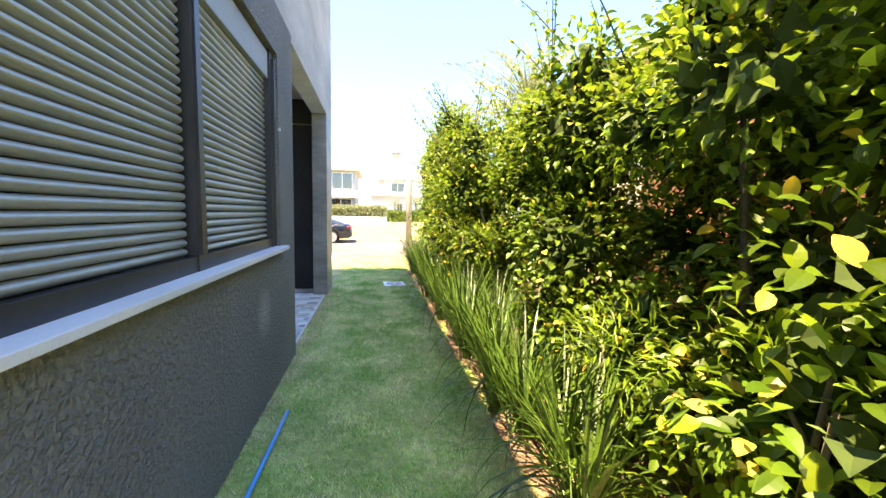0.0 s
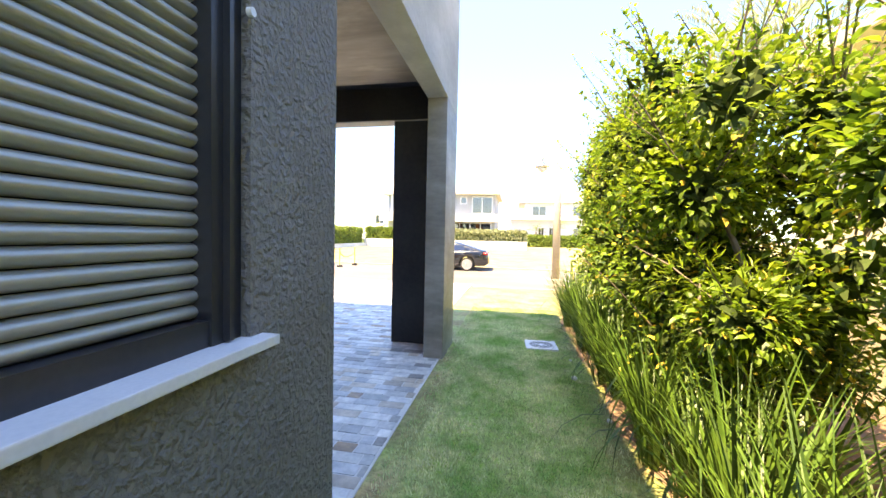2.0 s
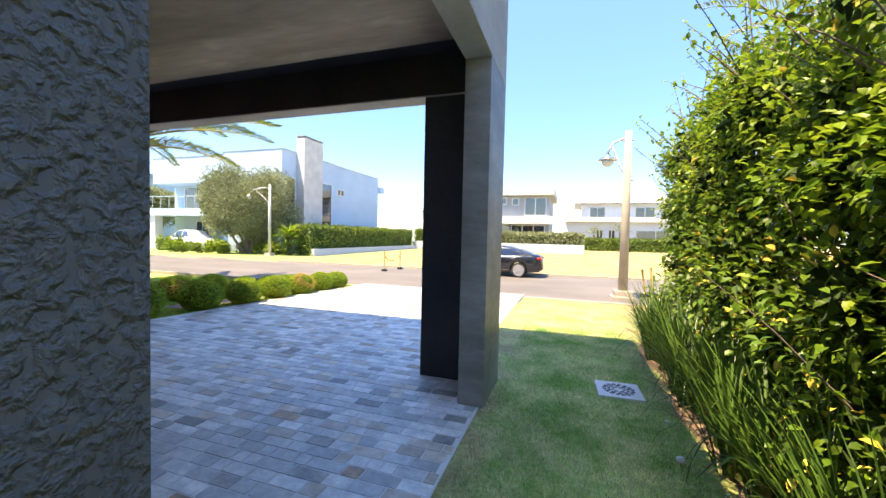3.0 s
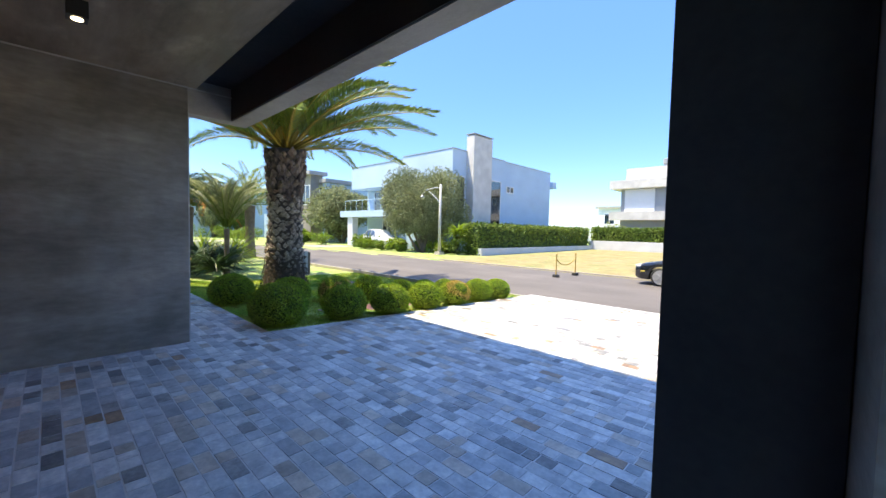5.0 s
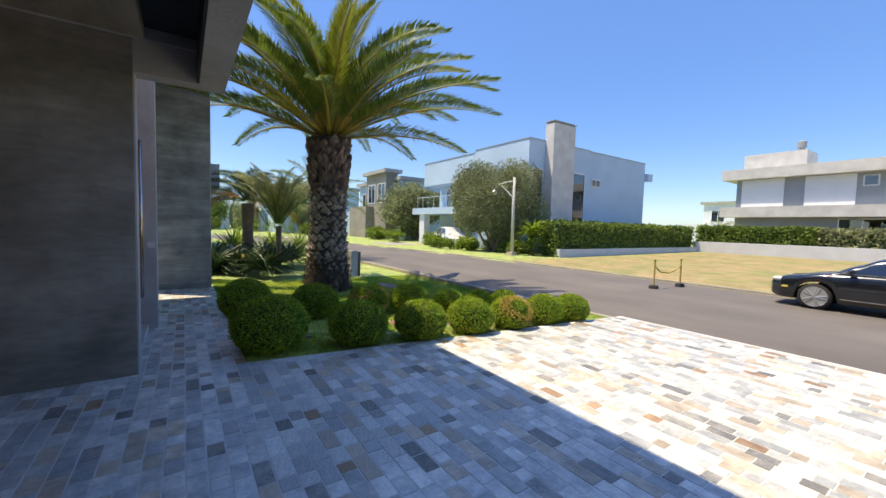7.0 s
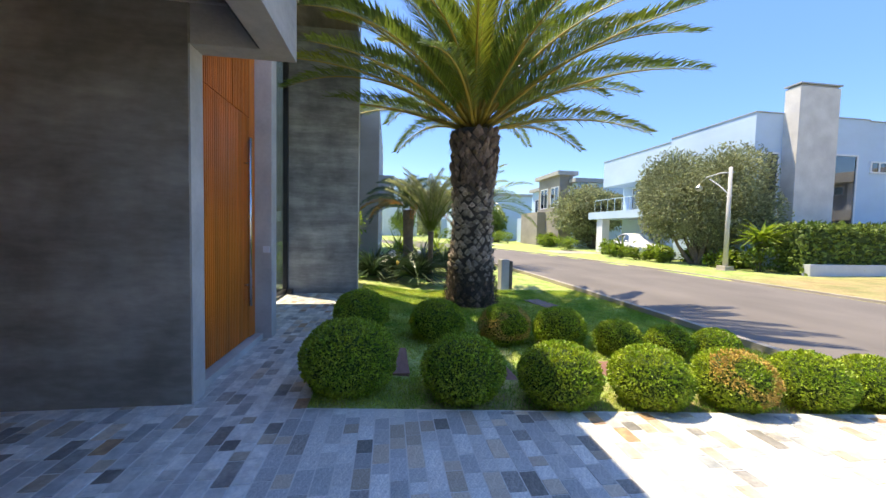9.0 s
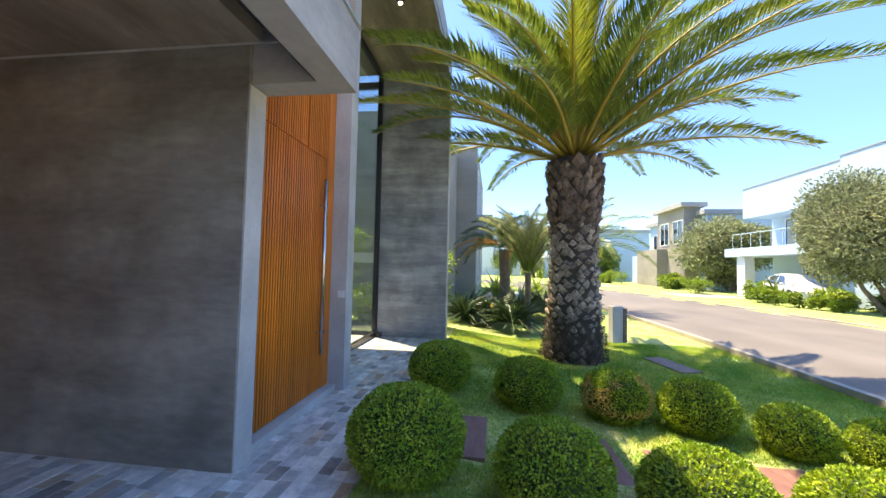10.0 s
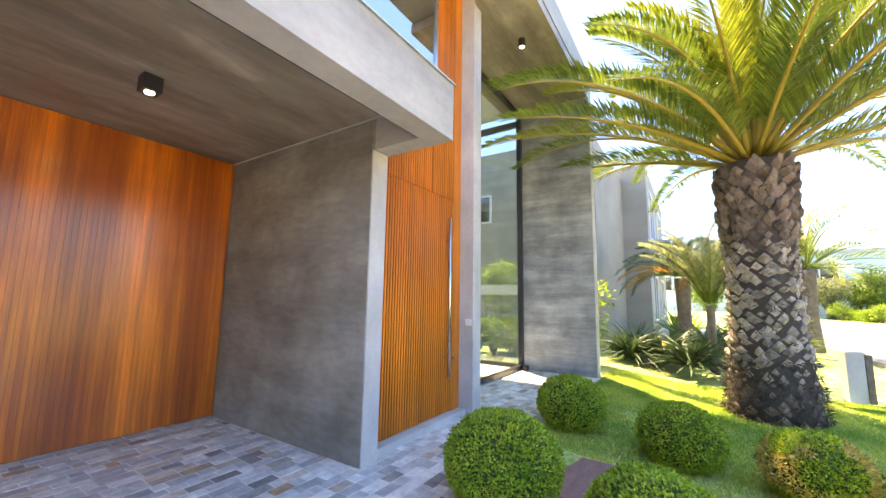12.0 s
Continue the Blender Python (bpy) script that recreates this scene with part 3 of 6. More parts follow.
# ---- roller-shutter window ----
win = tagged(new("window_1"), "wide black-framed window with closed grey roller shutters", "window", kind="structure")
bm = bmesh.new()
box(bm, -0.928, -0.832, 3.25, 3.36, WZ0, WZ1)
box(bm, -0.93, -0.835, 1.97, 2.065, WZ0, 2.4)
box(bm, -0.925, -0.839, W0, W1 - 0.11, WZ0, WZ0 + 0.075)
box(bm, -0.95, -0.93, W0, W1, WZ0, WZ1)
part("window_frame", bm, M["frame_black"], win)
bm = bmesh.new()
box(bm, -0.93, -0.845, 2.0, 3.25, 2.4, 2.6, bevel=0.006)
box(bm, -0.93, -0.845, W0, 2.0, 2.4, 2.6, bevel=0.006)
part("shutter_box", bm, M["grey_paint"], win, "blue-grey shutter box")
bm = bmesh.new()
box(bm, -0.835, -0.825, 1.99, 2.03, WZ0 + 0.08, 2.4)
box(bm, -0.835, -0.81, 3.29, 3.305, WZ0 + 0.01, 2.56)
part("guide_rail", bm, M["frame_black"], win)


def slat_mesh(y0, y1):
    prof = [(-0.9, 0.0), (-0.888, 0.004), (-0.877, 0.012), (-0.873, 0.021), (-0.877, 0.031), (-0.888, 0.038), (-0.9, 0.04)]
    bm = bmesh.new()
    a = [bm.verts.new((x, y0, z)) for x, z in prof]
    b = [bm.verts.new((x, y1, z)) for x, z in prof]
    for i in range(len(prof) - 1):
        bm.faces.new((a[i], a[i + 1], b[i + 1], b[i]))
    return bm


for y0, y1 in ((2.065, 3.25), (W0, 1.95)):
    first = None
    for i in range(30):
        z = WZ0 + 0.075 + i * 0.042
        if first is None:
            first = part("slat", slat_mesh(y0, y1), M["shutter"], win, "grey metal shutter slat", smooth=True)
            first.matrix_basis = pose(0, 0, z)
        else:
            share(first, "slat", pose(0, 0, z), win)
bm = bmesh.new()
box(bm, -0.94, -0.742, W0 - 0.06, 3.42, WZ0 - 0.027, WZ0 + 0.004, bevel=0.004)
part("window_sill", bm, M["sill"], win, "pale stone window sill")
bm = bmesh.new()
lathe(bm, [(0.0, 0), (0.013, 0), (0.013, 0.016), (0.0, 0.016)][1:3], 12)
knob = part("cable_cap", bm, M["white"], win, "small white plastic cap")
knob.matrix_basis = pose(-0.80, 3.35, 2.045, 0, 90, 0)

# ---- garage panelling of narrow boards ----
panel = tagged(new("wall_garage_timber"), "garage front of narrow polished reddish timber boards", "panelling", kind="structure")
bm = bmesh.new()
box(bm, 0, 0.0452, 0, 0.02, 0, 3.17, bevel=0.0014)
first = part("board", bm, M["wood_panel"], panel)
first.matrix_basis = pose(-6.79, 4.06, 0.012)
for i in range(1, 78):
    share(first, "board", pose(-6.79 + i * 0.046, 4.06 + 0.0005 * (i * 7 % 5), 0.012), panel)
structure("panel_backing", M["wood_joint"], -6.79, -3.21, 4.042, 4.058, 0.03, 3.188, label="dark joint backing of the boards", category="panelling")

# ---- entrance door ----
door = tagged(new("door_1"), "tall pivot door of vertical orange timber slats, closed", "door", kind="structure")
bm = bmesh.new()
box(bm, -8.5, -7.0, 6.40, 6.428, 0.07, 3.41)
box(bm, -8.5, -8.02, 6.40, 6.428, 3.41, 5.95)
box(bm, -8.684, -8.5, 6.36, 6.455, 0.07, 5.95)
part("door_leaf", bm, M["wood"], door)
bm = bmesh.new()
box(bm, 0, 0.026, 0, 0.03, 0, 2.68, bevel=0.003)
slat = part("slat", bm, M["wood"], door)
slat.matrix_basis = pose(-7.04, 6.428, 0.085)
for i in range(1, 35):
    share(slat, "slat", pose(-7.04 - i * 0.0425, 6.428, 0.085), door)
bm = bmesh.new()
box(bm, 0, 0.026, 0, 0.03, 0, 3.1, bevel=0.003)
up = part("slat", bm, M["wood"], door)
up.matrix_basis = pose(-8.04, 6.428, 2.775)
for i in range(1, 12):
    share(up, "slat", pose(-8.04 - i * 0.0425, 6.428, 2.775), door)
bm = bmesh.new()
box(bm, 0, 0.026, 0, 0.03, 0, 0.63, bevel=0.003)
lowslat = part("slat", bm, M["wood"], door)
lowslat.matrix_basis = pose(-7.04, 6.428, 2.775)
for i in range(1, 23):
    share(lowslat, "slat", pose(-7.04 - i * 0.0425, 6.428, 2.775), door)
bm = bmesh.new()
tube(bm, [(-8.33, 6.52, 0.5), (-8.33, 6.52, 2.5)], 0.021, 12)
for z in (0.75, 2.2):
    tube(bm, [(-8.33, 6.43, z), (-8.33, 6.52, z)], 0.01, 8)
part("door_handle", bm, M["steel"], door, "long brushed steel bar handle", smooth=True)
bm = bmesh.new()
lathe(bm, [(0.025, 0), (0.025, 0.012), (0.012, 0.014)], 14)
lock = part("lock", bm, M["steel"], door, "steel lock cylinder")
lock.matrix_basis = pose(-8.52, 6.456, 0.72, -90, 0, 0)
structure("door_step", M["concrete_pale"], -8.684, -7.0, 6.3, 6.56, -0.05, 0.07, label="pale stone door step", category="step", bevel=0.006)
bm = bmesh.new()
box(bm, -8.684, -8.66, 6.56, 6.64, 1.12, 1.2, bevel=0.004)
tagged(part("doorbell", bm, M["white"]), "white doorbell plate on the entrance pillar", "doorbell")

# ---- tall glazing of the hall ----
glz = tagged(new("window_2"), "storey-high clear hall glazing in black frames", "window", kind="structure")
bm = bmesh.new()
box(bm, -12.2, -8.9, 5.93, 5.945, 0.1, 5.75)
pane = part("pane", bm, M["glass"], glz)
pane.visible_shadow = False
bm = bmesh.new()
box(bm, -12.2, -8.9, 5.9, 5.98, 0.02, 0.1)
box(bm, -12.195, -12.11, 5.89, 5.99, 0.1, 5.75)
box(bm, -12.2, -8.9, 5.9, 5.98, 5.66, 5.748)
box(bm, -12.2, -12.12, -4.0, 5.885, 5.42, 5.56)
box(bm, -12.2, -12.12, -4.0, 5.885, 0.02, 0.1)
part("window_frame", bm, M["frame_black"], glz)
bm = bmesh.new()
box(bm, -12.2, -12.19, -4.0, 5.9, 0.1, 5.75)
pane = part("pane", bm, M["glass"], glz)
pane.visible_shadow = False
structure("floor_hall", M["concrete_pale"], -12.2, -8.9, -4.0, 5.95, -0.05, 0.02, label="polished pale hall floor", category="floor")
structure("ceiling_hall", M["white"], -12.2, -8.9, -4.0, 5.6, 5.75, 5.9, label="white hall ceiling", category="ceiling")
bm = bmesh.new()
box(bm, -12.19, -12.04, 5.99, 6.1, -0.01, 0.1, bevel=0.02)
tagged(part("door_closer", bm, M["frame_black"]), "small black floor box beside the glazing", "floor box")
# upper floor glass behind the beam
upg = tagged(new("window_3"), "upper floor glazing that mirrors the sky", "window", kind="structure")
bm = bmesh.new()
box(bm, -8.0, -1.06, 6.45, 6.462, 3.41, 5.95)
pane = part("pane", bm, M["glass_sky"], upg)
bm = bmesh.new()
for x in (-8.02, -5.8, -3.5, -1.12):
    box(bm, x, x + 0.05, 6.43, 6.48, 3.412, 5.95)
part("window_frame", bm, M["steel"], upg)
# ---- spot lamps ----
def spot(x, y, z, round_=False):
    t = thing("ceiling_spot", (x, y, z), "black ceiling spot lamp, switched on", "spot lamp", "ceiling spots")
    bm = bmesh.new()
    if round_:
        lathe(bm, [(0.055, -0.13), (0.06, -0.12), (0.06, 0.0)], 18)
    else:
        box(bm, -0.065, 0.065, -0.065, 0.065, -0.13, 0, bevel=0.004)
    part("body", bm, M["frame_black"], t)
    bm = bmesh.new()
    lathe(bm, [(0.035, -0.134), (0.035, -0.131)], 16)
    part("bulb", bm, M["bulb"], t, "warm glowing lamp face")


spot(-5.34, 5.55, 3.188)
spot(-9.79, 6.95, 5.748, True)
# ---- plants ----
def boxwood_mesh(r, count, seed, leaf=0.026):
    rr = random.Random(seed)
    verts, faces = [], []
    for _ in range(count):
        while True:
            d = Vector((rr.gauss(0, 1), rr.gauss(0, 1), rr.gauss(0, 1)))
            if d.length > 0.1:
                break
        d.normalize()
        if d.z < -0.8:
            continue
        lump = 1 + 0.045 * noise.noise(d * 3.2 + Vector((seed, 0, 0))) + 0.03 * noise.noise(d * 9)
        p = d * r * lump * rr.uniform(0.9, 1.0)
        p.z *= 0.8
        t = (d + 0.8 * Vector((rr.uniform(-1, 1), rr.uniform(-1, 1), rr.uniform(-0.6, 1)))).normalized()
        leaf_quads(verts, faces, p, t, d + Vector((rr.uniform(-1, 1), rr.uniform(-1, 1), rr.uniform(-1, 1))) * 0.5, leaf * rr.uniform(0.7, 1.3), leaf * 0.62)
    return verts, faces


def boxwood(x, y, r, seed, dry=None, label="round clipped green boxwood ball on the lawn"):
    t = thing("boxwood_ball", (x, y, ground_z(x, y) + 0.012), label, "shrub", "clipped box balls")
    v, f = boxwood_mesh(r, int(12000 * (r / 0.4) ** 2), seed)
    zc = r * 0.66
    v = [p + Vector((0, 0, zc)) for p in v]
    ob = raw("foliage", v, f, M["box_leaf"], t, kind="")
    if dry is not None:
        ob.data.materials.append(M["box_dry"])
        for pl in ob.data.polygons:
            c = pl.center
            if noise.noise(Vector(c) * 3.5 + Vector((seed * 3, 1, 0))) > dry and c.x > -0.05 and c.z > 0.1:
                pl.material_index = 1 if noise.noise(Vector(c) * 40) > -0.25 else 0
    # solid core, coloured dark to stand for shade between the leaves
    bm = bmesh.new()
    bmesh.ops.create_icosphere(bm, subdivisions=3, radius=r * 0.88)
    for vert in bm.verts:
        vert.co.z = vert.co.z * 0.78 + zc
    part("shaded_inside", bm, M["inner_shade"], t, "solid inner core darkened for the shade inside", smooth=True)
    bm = bmesh.new()
    tube(bm, [(0, 0, -0.03), (0.01, 0, 0.15)], [0.03, 0.025], 7)
    part("stem", bm, M["bark"], t)


ROW_A = [(-7.03, 7.82, 0.43), (-6.8, 8.84, 0.37), (-6.6, 9.66, 0.35), (-6.5, 10.45, 0.335), (-6.4, 11.18, 0.325), (-6.34, 11.88, 0.315), (-6.28, 12.5, 0.3)]
ROW_B = [(-9.08, 7.79, 0.395), (-8.98, 8.89, 0.4), (-8.82, 9.85, 0.375), (-8.6, 10.6, 0.37), (-8.22, 11.26, 0.3), (-8.0, 11.85, 0.285), (-7.85, 12.42, 0.275)]
for i, (x, y, r) in enumerate(ROW_A):
    boxwood(x, y, r, i + 1, dry=0.17 if i == 4 else None, label="round clipped boxwood ball with reddish dry tips" if i == 4 else "round clipped green boxwood ball beside the paving")
for i, (x, y, r) in enumerate(ROW_B):
    boxwood(x, y, r, i + 21, dry=-0.05 if i == 2 else None, label="round clipped boxwood ball with brown dry patch" if i == 2 else "round clipped green boxwood ball on the lawn")


def frond(length, droop, leaflets, width, leaf_len, seed, v_angle=0.85, twist=0.0):
    """A feather leaf along +x that starts upwards: a stalk and two ranks of leaflets. Returns stalk points and leaflet mesh."""
    rr = random.Random(seed)
    pts, ang, p = [], 0.0, Vector((0, 0, 0))
    n = 14
    for i in range(n + 1):
        pts.append(p.copy())
        ang = -droop * (i / n) ** 1.35
        p = p + Vector((math.cos(ang), 0, math.sin(ang))) * (length / n)
    verts, faces = [], []
    for i in range(leaflets):
        s = 0.13 + 0.87 * (i + rr.uniform(-0.3, 0.3)) / leaflets
        s = min(0.995, max(0.05, s))
        k = min(n - 1, int(s * n))
        q = pts[k].lerp(pts[k + 1], s * n - k)
        d = (pts[k + 1] - pts[k]).normalized()
        upv = Vector((-d.z, 0, d.x))
        size = leaf_len * (0.35 + 0.65 * math.sin(math.pi * min(1, s * 1.02) ** 0.75)) * rr.uniform(0.85, 1.1)
        for sd in (-1, 1):
            side = Vector((0, sd, 0))
            fwd = 0.75 + 0.5 * s
            t = (d * fwd + side * 0.9 + upv * (v_angle * rr.uniform(0.5, 1.3))).normalized()
            tip = q + t * size + Vector((0, 0, -0.26 * size * rr.uniform(0.3, 1.6)))
            mid = q + t * size * 0.5
            wv = d.cross(t).cross(t).normalized() * width * 0.5
            b = len(verts)
            verts += [q, mid + wv, tip, mid - wv]
            faces += [(b, b + 1, b + 2, b + 3)]
    return pts, verts, faces


def palm(name, at, label, trunk_h, r0, r1, fronds, length, seed, leaf_mat, boots=True, leaflets=70, lean=0.0, leaf_len=0.5, low=-0.15, group=""):
    t = thing(name, at, label, "palm tree", group)
    rr = random.Random(seed)

    def radius(z):
        u = z / trunk_h
        return r1 + (r0 - r1) * max(0, 1 - u * 2.2) ** 1.5 + 0.17 * r1 * max(0, u - 0.6) / 0.4
    bm = bmesh.new()
    lathe(bm, [(radius(z) * 0.93, z) for z in [trunk_h * i / 12 for i in range(13)]], 22)
    for v in bm.verts:
        v.co.x += lean * v.co.z
    part("trunk", bm, M["palm_core"] if boots else M["bark"], t, smooth=True)
    if boots:
        verts, faces = [], []
        rows = int(trunk_h / 0.112)
        for j in range(rows):
            z0 = 0.04 + j * 0.112
            around = 15
            small = 0.62 if z0 < 0.75 else 1.0
            for k in range(around):
                z = z0 + rr.uniform(-0.035, 0.035)
                a = 2 * math.pi * (k + 0.5 * (j % 2)) / around + rr.uniform(-0.1, 0.1)
                r = radius(z) * rr.uniform(0.9, 0.95)
                o = Vector((math.cos(a), math.sin(a), 0))
                s = Vector((-math.sin(a), math.cos(a), 0))
                up = Vector((0, 0, 1))
                w, h = r * 0.235 * small * rr.uniform(0.6, 1.2), 0.09 * rr.uniform(0.6, 1.35) * (1.7 if z > trunk_h * 0.7 else 0.95)
                out = (0.045 if z < trunk_h * 0.7 else 0.07) * rr.uniform(0.3, 1.5) * (0.6 if z < 0.75 else 1)
                c = o * r + up * z
                b = len(verts)
                verts += [c - s * w, c - up * h * 0.75, c + s * w, c + up * h, c + o * out - s * w * 0.45 + up * h * 0.55, c + o * out * 0.9 - up * h * 0.05,
                          c + o * out + s * w * 0.45 + up * h * 0.55, c + o * out * 0.8 + up * h * 0.95]
                faces += [(b, b + 1, b + 5, b + 4), (b + 1, b + 2, b + 6, b + 5), (b + 2, b + 3, b + 7, b + 6), (b + 3, b, b + 4, b + 7), (b + 4, b + 5, b + 6, b + 7)]
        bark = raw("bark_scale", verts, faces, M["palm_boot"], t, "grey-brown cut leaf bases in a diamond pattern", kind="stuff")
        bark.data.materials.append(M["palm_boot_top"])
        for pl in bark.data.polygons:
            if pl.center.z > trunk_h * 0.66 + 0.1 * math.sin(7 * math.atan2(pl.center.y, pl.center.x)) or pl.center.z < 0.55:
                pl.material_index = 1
        verts, faces = [], []
        for _ in range(2600):
            a, z = rr.uniform(0, 6.283), trunk_h * rr.random() if rr.random() < 0.5 else rr.uniform(0.0, 0.85)
            o = Vector((math.cos(a), math.sin(a), 0))
            p = o * radius(z) * 0.98 + Vector((0, 0, z))
            d = (o * 0.5 + Vector((rr.uniform(-0.6, 0.6), rr.uniform(-0.6, 0.6), rr.uniform(-1, 0.6)))).normalized()
            leaf_quads(verts, faces, p, d, o, rr.uniform(0.05, 0.13), 0.016)
        raw("root_fibre", verts, faces, M["palm_core"], t, "dark shaggy root fibres", kind="stuff")
    top = Vector((lean * trunk_h, 0, trunk_h))
    for i in range(fronds):
        u = (i + 0.5) / fronds
        elev = math.radians(86) * (1 - u) + math.radians(14) * u + rr.uniform(-0.09, 0.09) + low * u
        az = i * 2.39996 + rr.uniform(-0.15, 0.15)
        L = length * rr.uniform(0.9, 1.08) * (0.78 + 0.22 * min(1, u * 2))
        pts, v, f = frond(L, (0.8 + 0.35 * rr.random() + 0.3 * (1 - u)) * (1.0 - 0.4 * max(0, u - 0.6) / 0.4 if boots else 1.35 if leaf_mat == "agave_leaf" else 0.95), leaflets, 0.034 * length / 3.4 * (0.64 if boots else 1.0), leaf_len, seed * 100 + i)
        rot = Matrix.Rotation(az, 4, "Z") @ Matrix.Rotation(-elev, 4, "Y") @ Matrix.Rotation(rr.uniform(-0.35, 0.35), 4, "X")
        base = top + Matrix.Rotation(az, 4, "Z") @ Vector((r1 * 0.55 * u + 0.05, 0, 0.15 * (1 - u) + 0.05))
        m = Matrix.Translation(base) @ rot
        bm = bmesh.new()
        tube(bm, pts, [0.036 * length / 3.4 * (1 - 0.92 * k / 14) for k in range(15)], 5)
        fr = part("frond", bm, M["palm_stalk"] if boots else M["hedge_leaf"], t, "yellow-green stalk" if boots else "green stalk", smooth=True)
        fr.matrix_basis = m
        raw("feather", v, f, M["palm_young"] if (u < 0.3 or rr.random() < 0.15) and leaf_mat == "palm_leaf" else M["frond_dead"] if leaf_mat == "agave_leaf" and u > 0.6 and i % 3 == 0 else M[leaf_mat], fr)
    return t


palm("date_palm", (-11.75, 9.98, -0.17), "stout date palm with scaly brown trunk and feather fronds", 3.77, 0.6, 0.45, 54, 4.0, 5, "palm_leaf", leaflets=170, leaf_len=0.58, low=0.0)


def shrub(name, at, label, category, size, count, leaf, width, mats, seed, stems=4, group="", shell=0.55, blobs=9, lift=0.25, inner=0, sprigs=0):
    """A broad-leaved shrub: stems and leaves gathered in uneven clumps."""
    t = thing(name, at, label, category, group)
    rr = random.Random(seed)
    sx, sy, sz = size
    cl = []
    for _ in range(blobs):
        c = Vector((rr.uniform(-0.62, 0.62) * sx, rr.uniform(-0.62, 0.62) * sy, sz * rr.uniform(lift, 0.86)))
        cl.append((c, rr.uniform(0.25, 0.46) * min(1.0, (sx + sy + sz) / 3)))
    bm = bmesh.new()
    for c, r in cl[:max(stems, 3)]:
        b = Vector((rr.uniform(-0.12, 0.12) * sx, rr.uniform(-0.12, 0.12) * sy, -0.04))
        m = b.lerp(c, 0.5) + Vector((rr.uniform(-0.1, 0.1), rr.uniform(-0.1, 0.1), 0.05))
        tube(bm, [b, m, c], [0.03 * sz / 2, 0.02 * sz / 2, 0.008], 6)
    part("branch", bm, M["bark"], t, smooth=True)
    groups = {k: ([], []) for k, _ in mats}
    names, weights = [k for k, _ in mats], [w for _, w in mats]
    per = count // len(cl)
    for c, r in cl:
        for _ in range(per):
            d = Vector((rr.gauss(0, 1), rr.gauss(0, 1), rr.gauss(0, 1))).normalized()
            q = c + Vector((d.x * r, d.y * r, d.z * r * 0.9)) * (rr.uniform(shell, 1.12))
            if q.z < 0.03:
                continue
            tdir = (d + Vector((rr.uniform(-0.9, 0.9), rr.uniform(-0.9, 0.9), rr.uniform(-0.7, 0.7)))).normalized()
            high = q.z > sz * 0.5
            # lighter leaves gather on top: young tips, plus sunlight put into leaf colour
            young = high and d.z > 0.1 and rr.random() < 0.6
            k = names[-1] if young and len(names) > 1 and names[-1] == "leaf_young" else rr.choices(names, weights)[0]
            # fewer bright leaves low down, so the leaf colour carries the shaded foot
            if inner > 100 and "leaf" in groups and "leaf_dry" in groups and not high and k == "leaf_young" and rr.random() < 0.75:
                k = "leaf_dry" if rr.random() < 0.25 else "leaf"
            (fine_leaf if leaf > 0.08 and inner else oval_leaf if inner else leaf_quads)(*groups[k], q, tdir, Vector((rr.uniform(-0.6, 0.6), rr.uniform(-0.6, 0.6), 1)), leaf * rr.uniform(0.6, 1.35), width * rr.uniform(0.8, 1.2))
    sb = bmesh.new()
    for _ in range(sprigs):
        c, r = max(rr.sample(cl, 3), key=lambda q: q[0].z)
        d = Vector((rr.uniform(-0.9, 0.5), rr.uniform(-0.7, 0.7), rr.uniform(0.5, 1.0))).normalized()
        a = c + d * r * 0.6
        b = a + d * rr.uniform(0.35, 0.95)
        tube(sb, [a, a.lerp(b, 0.5) + Vector((0, 0, 0.03)), b], [0.007, 0.005, 0.002], 4)
        for j in range(16):
            q = a.lerp(b, (j + 1) / 16)
            sdir = (d * 0.5 + rand_dir()).normalized()
            oval_leaf(*groups["leaf_young" if j > 9 or rr.random() < 0.3 else "leaf"], q, sdir, Vector((0, 0, 1)), leaf * rr.uniform(0.6, 1.1), width * 0.9)
    if sprigs:
        part("sprig", sb, M["bark"], t, kind="stuff")
    else:
        sb.free()
    # inner leaves that close the gaps, their colour darkened as inner shade
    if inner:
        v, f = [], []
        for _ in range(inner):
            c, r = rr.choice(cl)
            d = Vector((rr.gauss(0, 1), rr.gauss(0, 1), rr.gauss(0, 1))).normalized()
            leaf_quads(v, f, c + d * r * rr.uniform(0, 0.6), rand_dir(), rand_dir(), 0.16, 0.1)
        raw("shaded_inside", v, f, M["inner_shade"], t, "inner leaves darkened for the shade within the shrub", kind="stuff")
    for k in names:
        if groups[k][1]:
            raw("foliage", *groups[k], M[k], t)
    return t


HEDGE = [
    (1.75, -0.6, 0.75, 0.8, 3.3, 8500, 0.12), (1.75, 0.6, 0.75, 0.75, 3.4, 11000, 0.12), (1.75, 1.6, 0.75, 0.8, 3.2, 9000, 0.12), (1.85, 2.7, 0.75, 0.85, 3.0, 11000, 0.12),
    (1.95, 3.9, 0.75, 0.75, 2.6, 8500, 0.36), (1.65, 5.2, 0.8, 0.75, 3.0, 9000, 0.12), (1.55, 6.2, 0.75, 0.75, 3.25, 9000, 0.12), (1.55, 7.2, 0.75, 0.8, 3.5, 9000, 0.12),
    (1.65, 8.3, 0.8, 0.8, 3.8, 9000, 0.12), (1.7, 9.3, 0.8, 0.7, 3.5, 8000, 0.12), (1.75, 10.3, 0.55, 0.6, 3.0, 5000, 0.3),
]
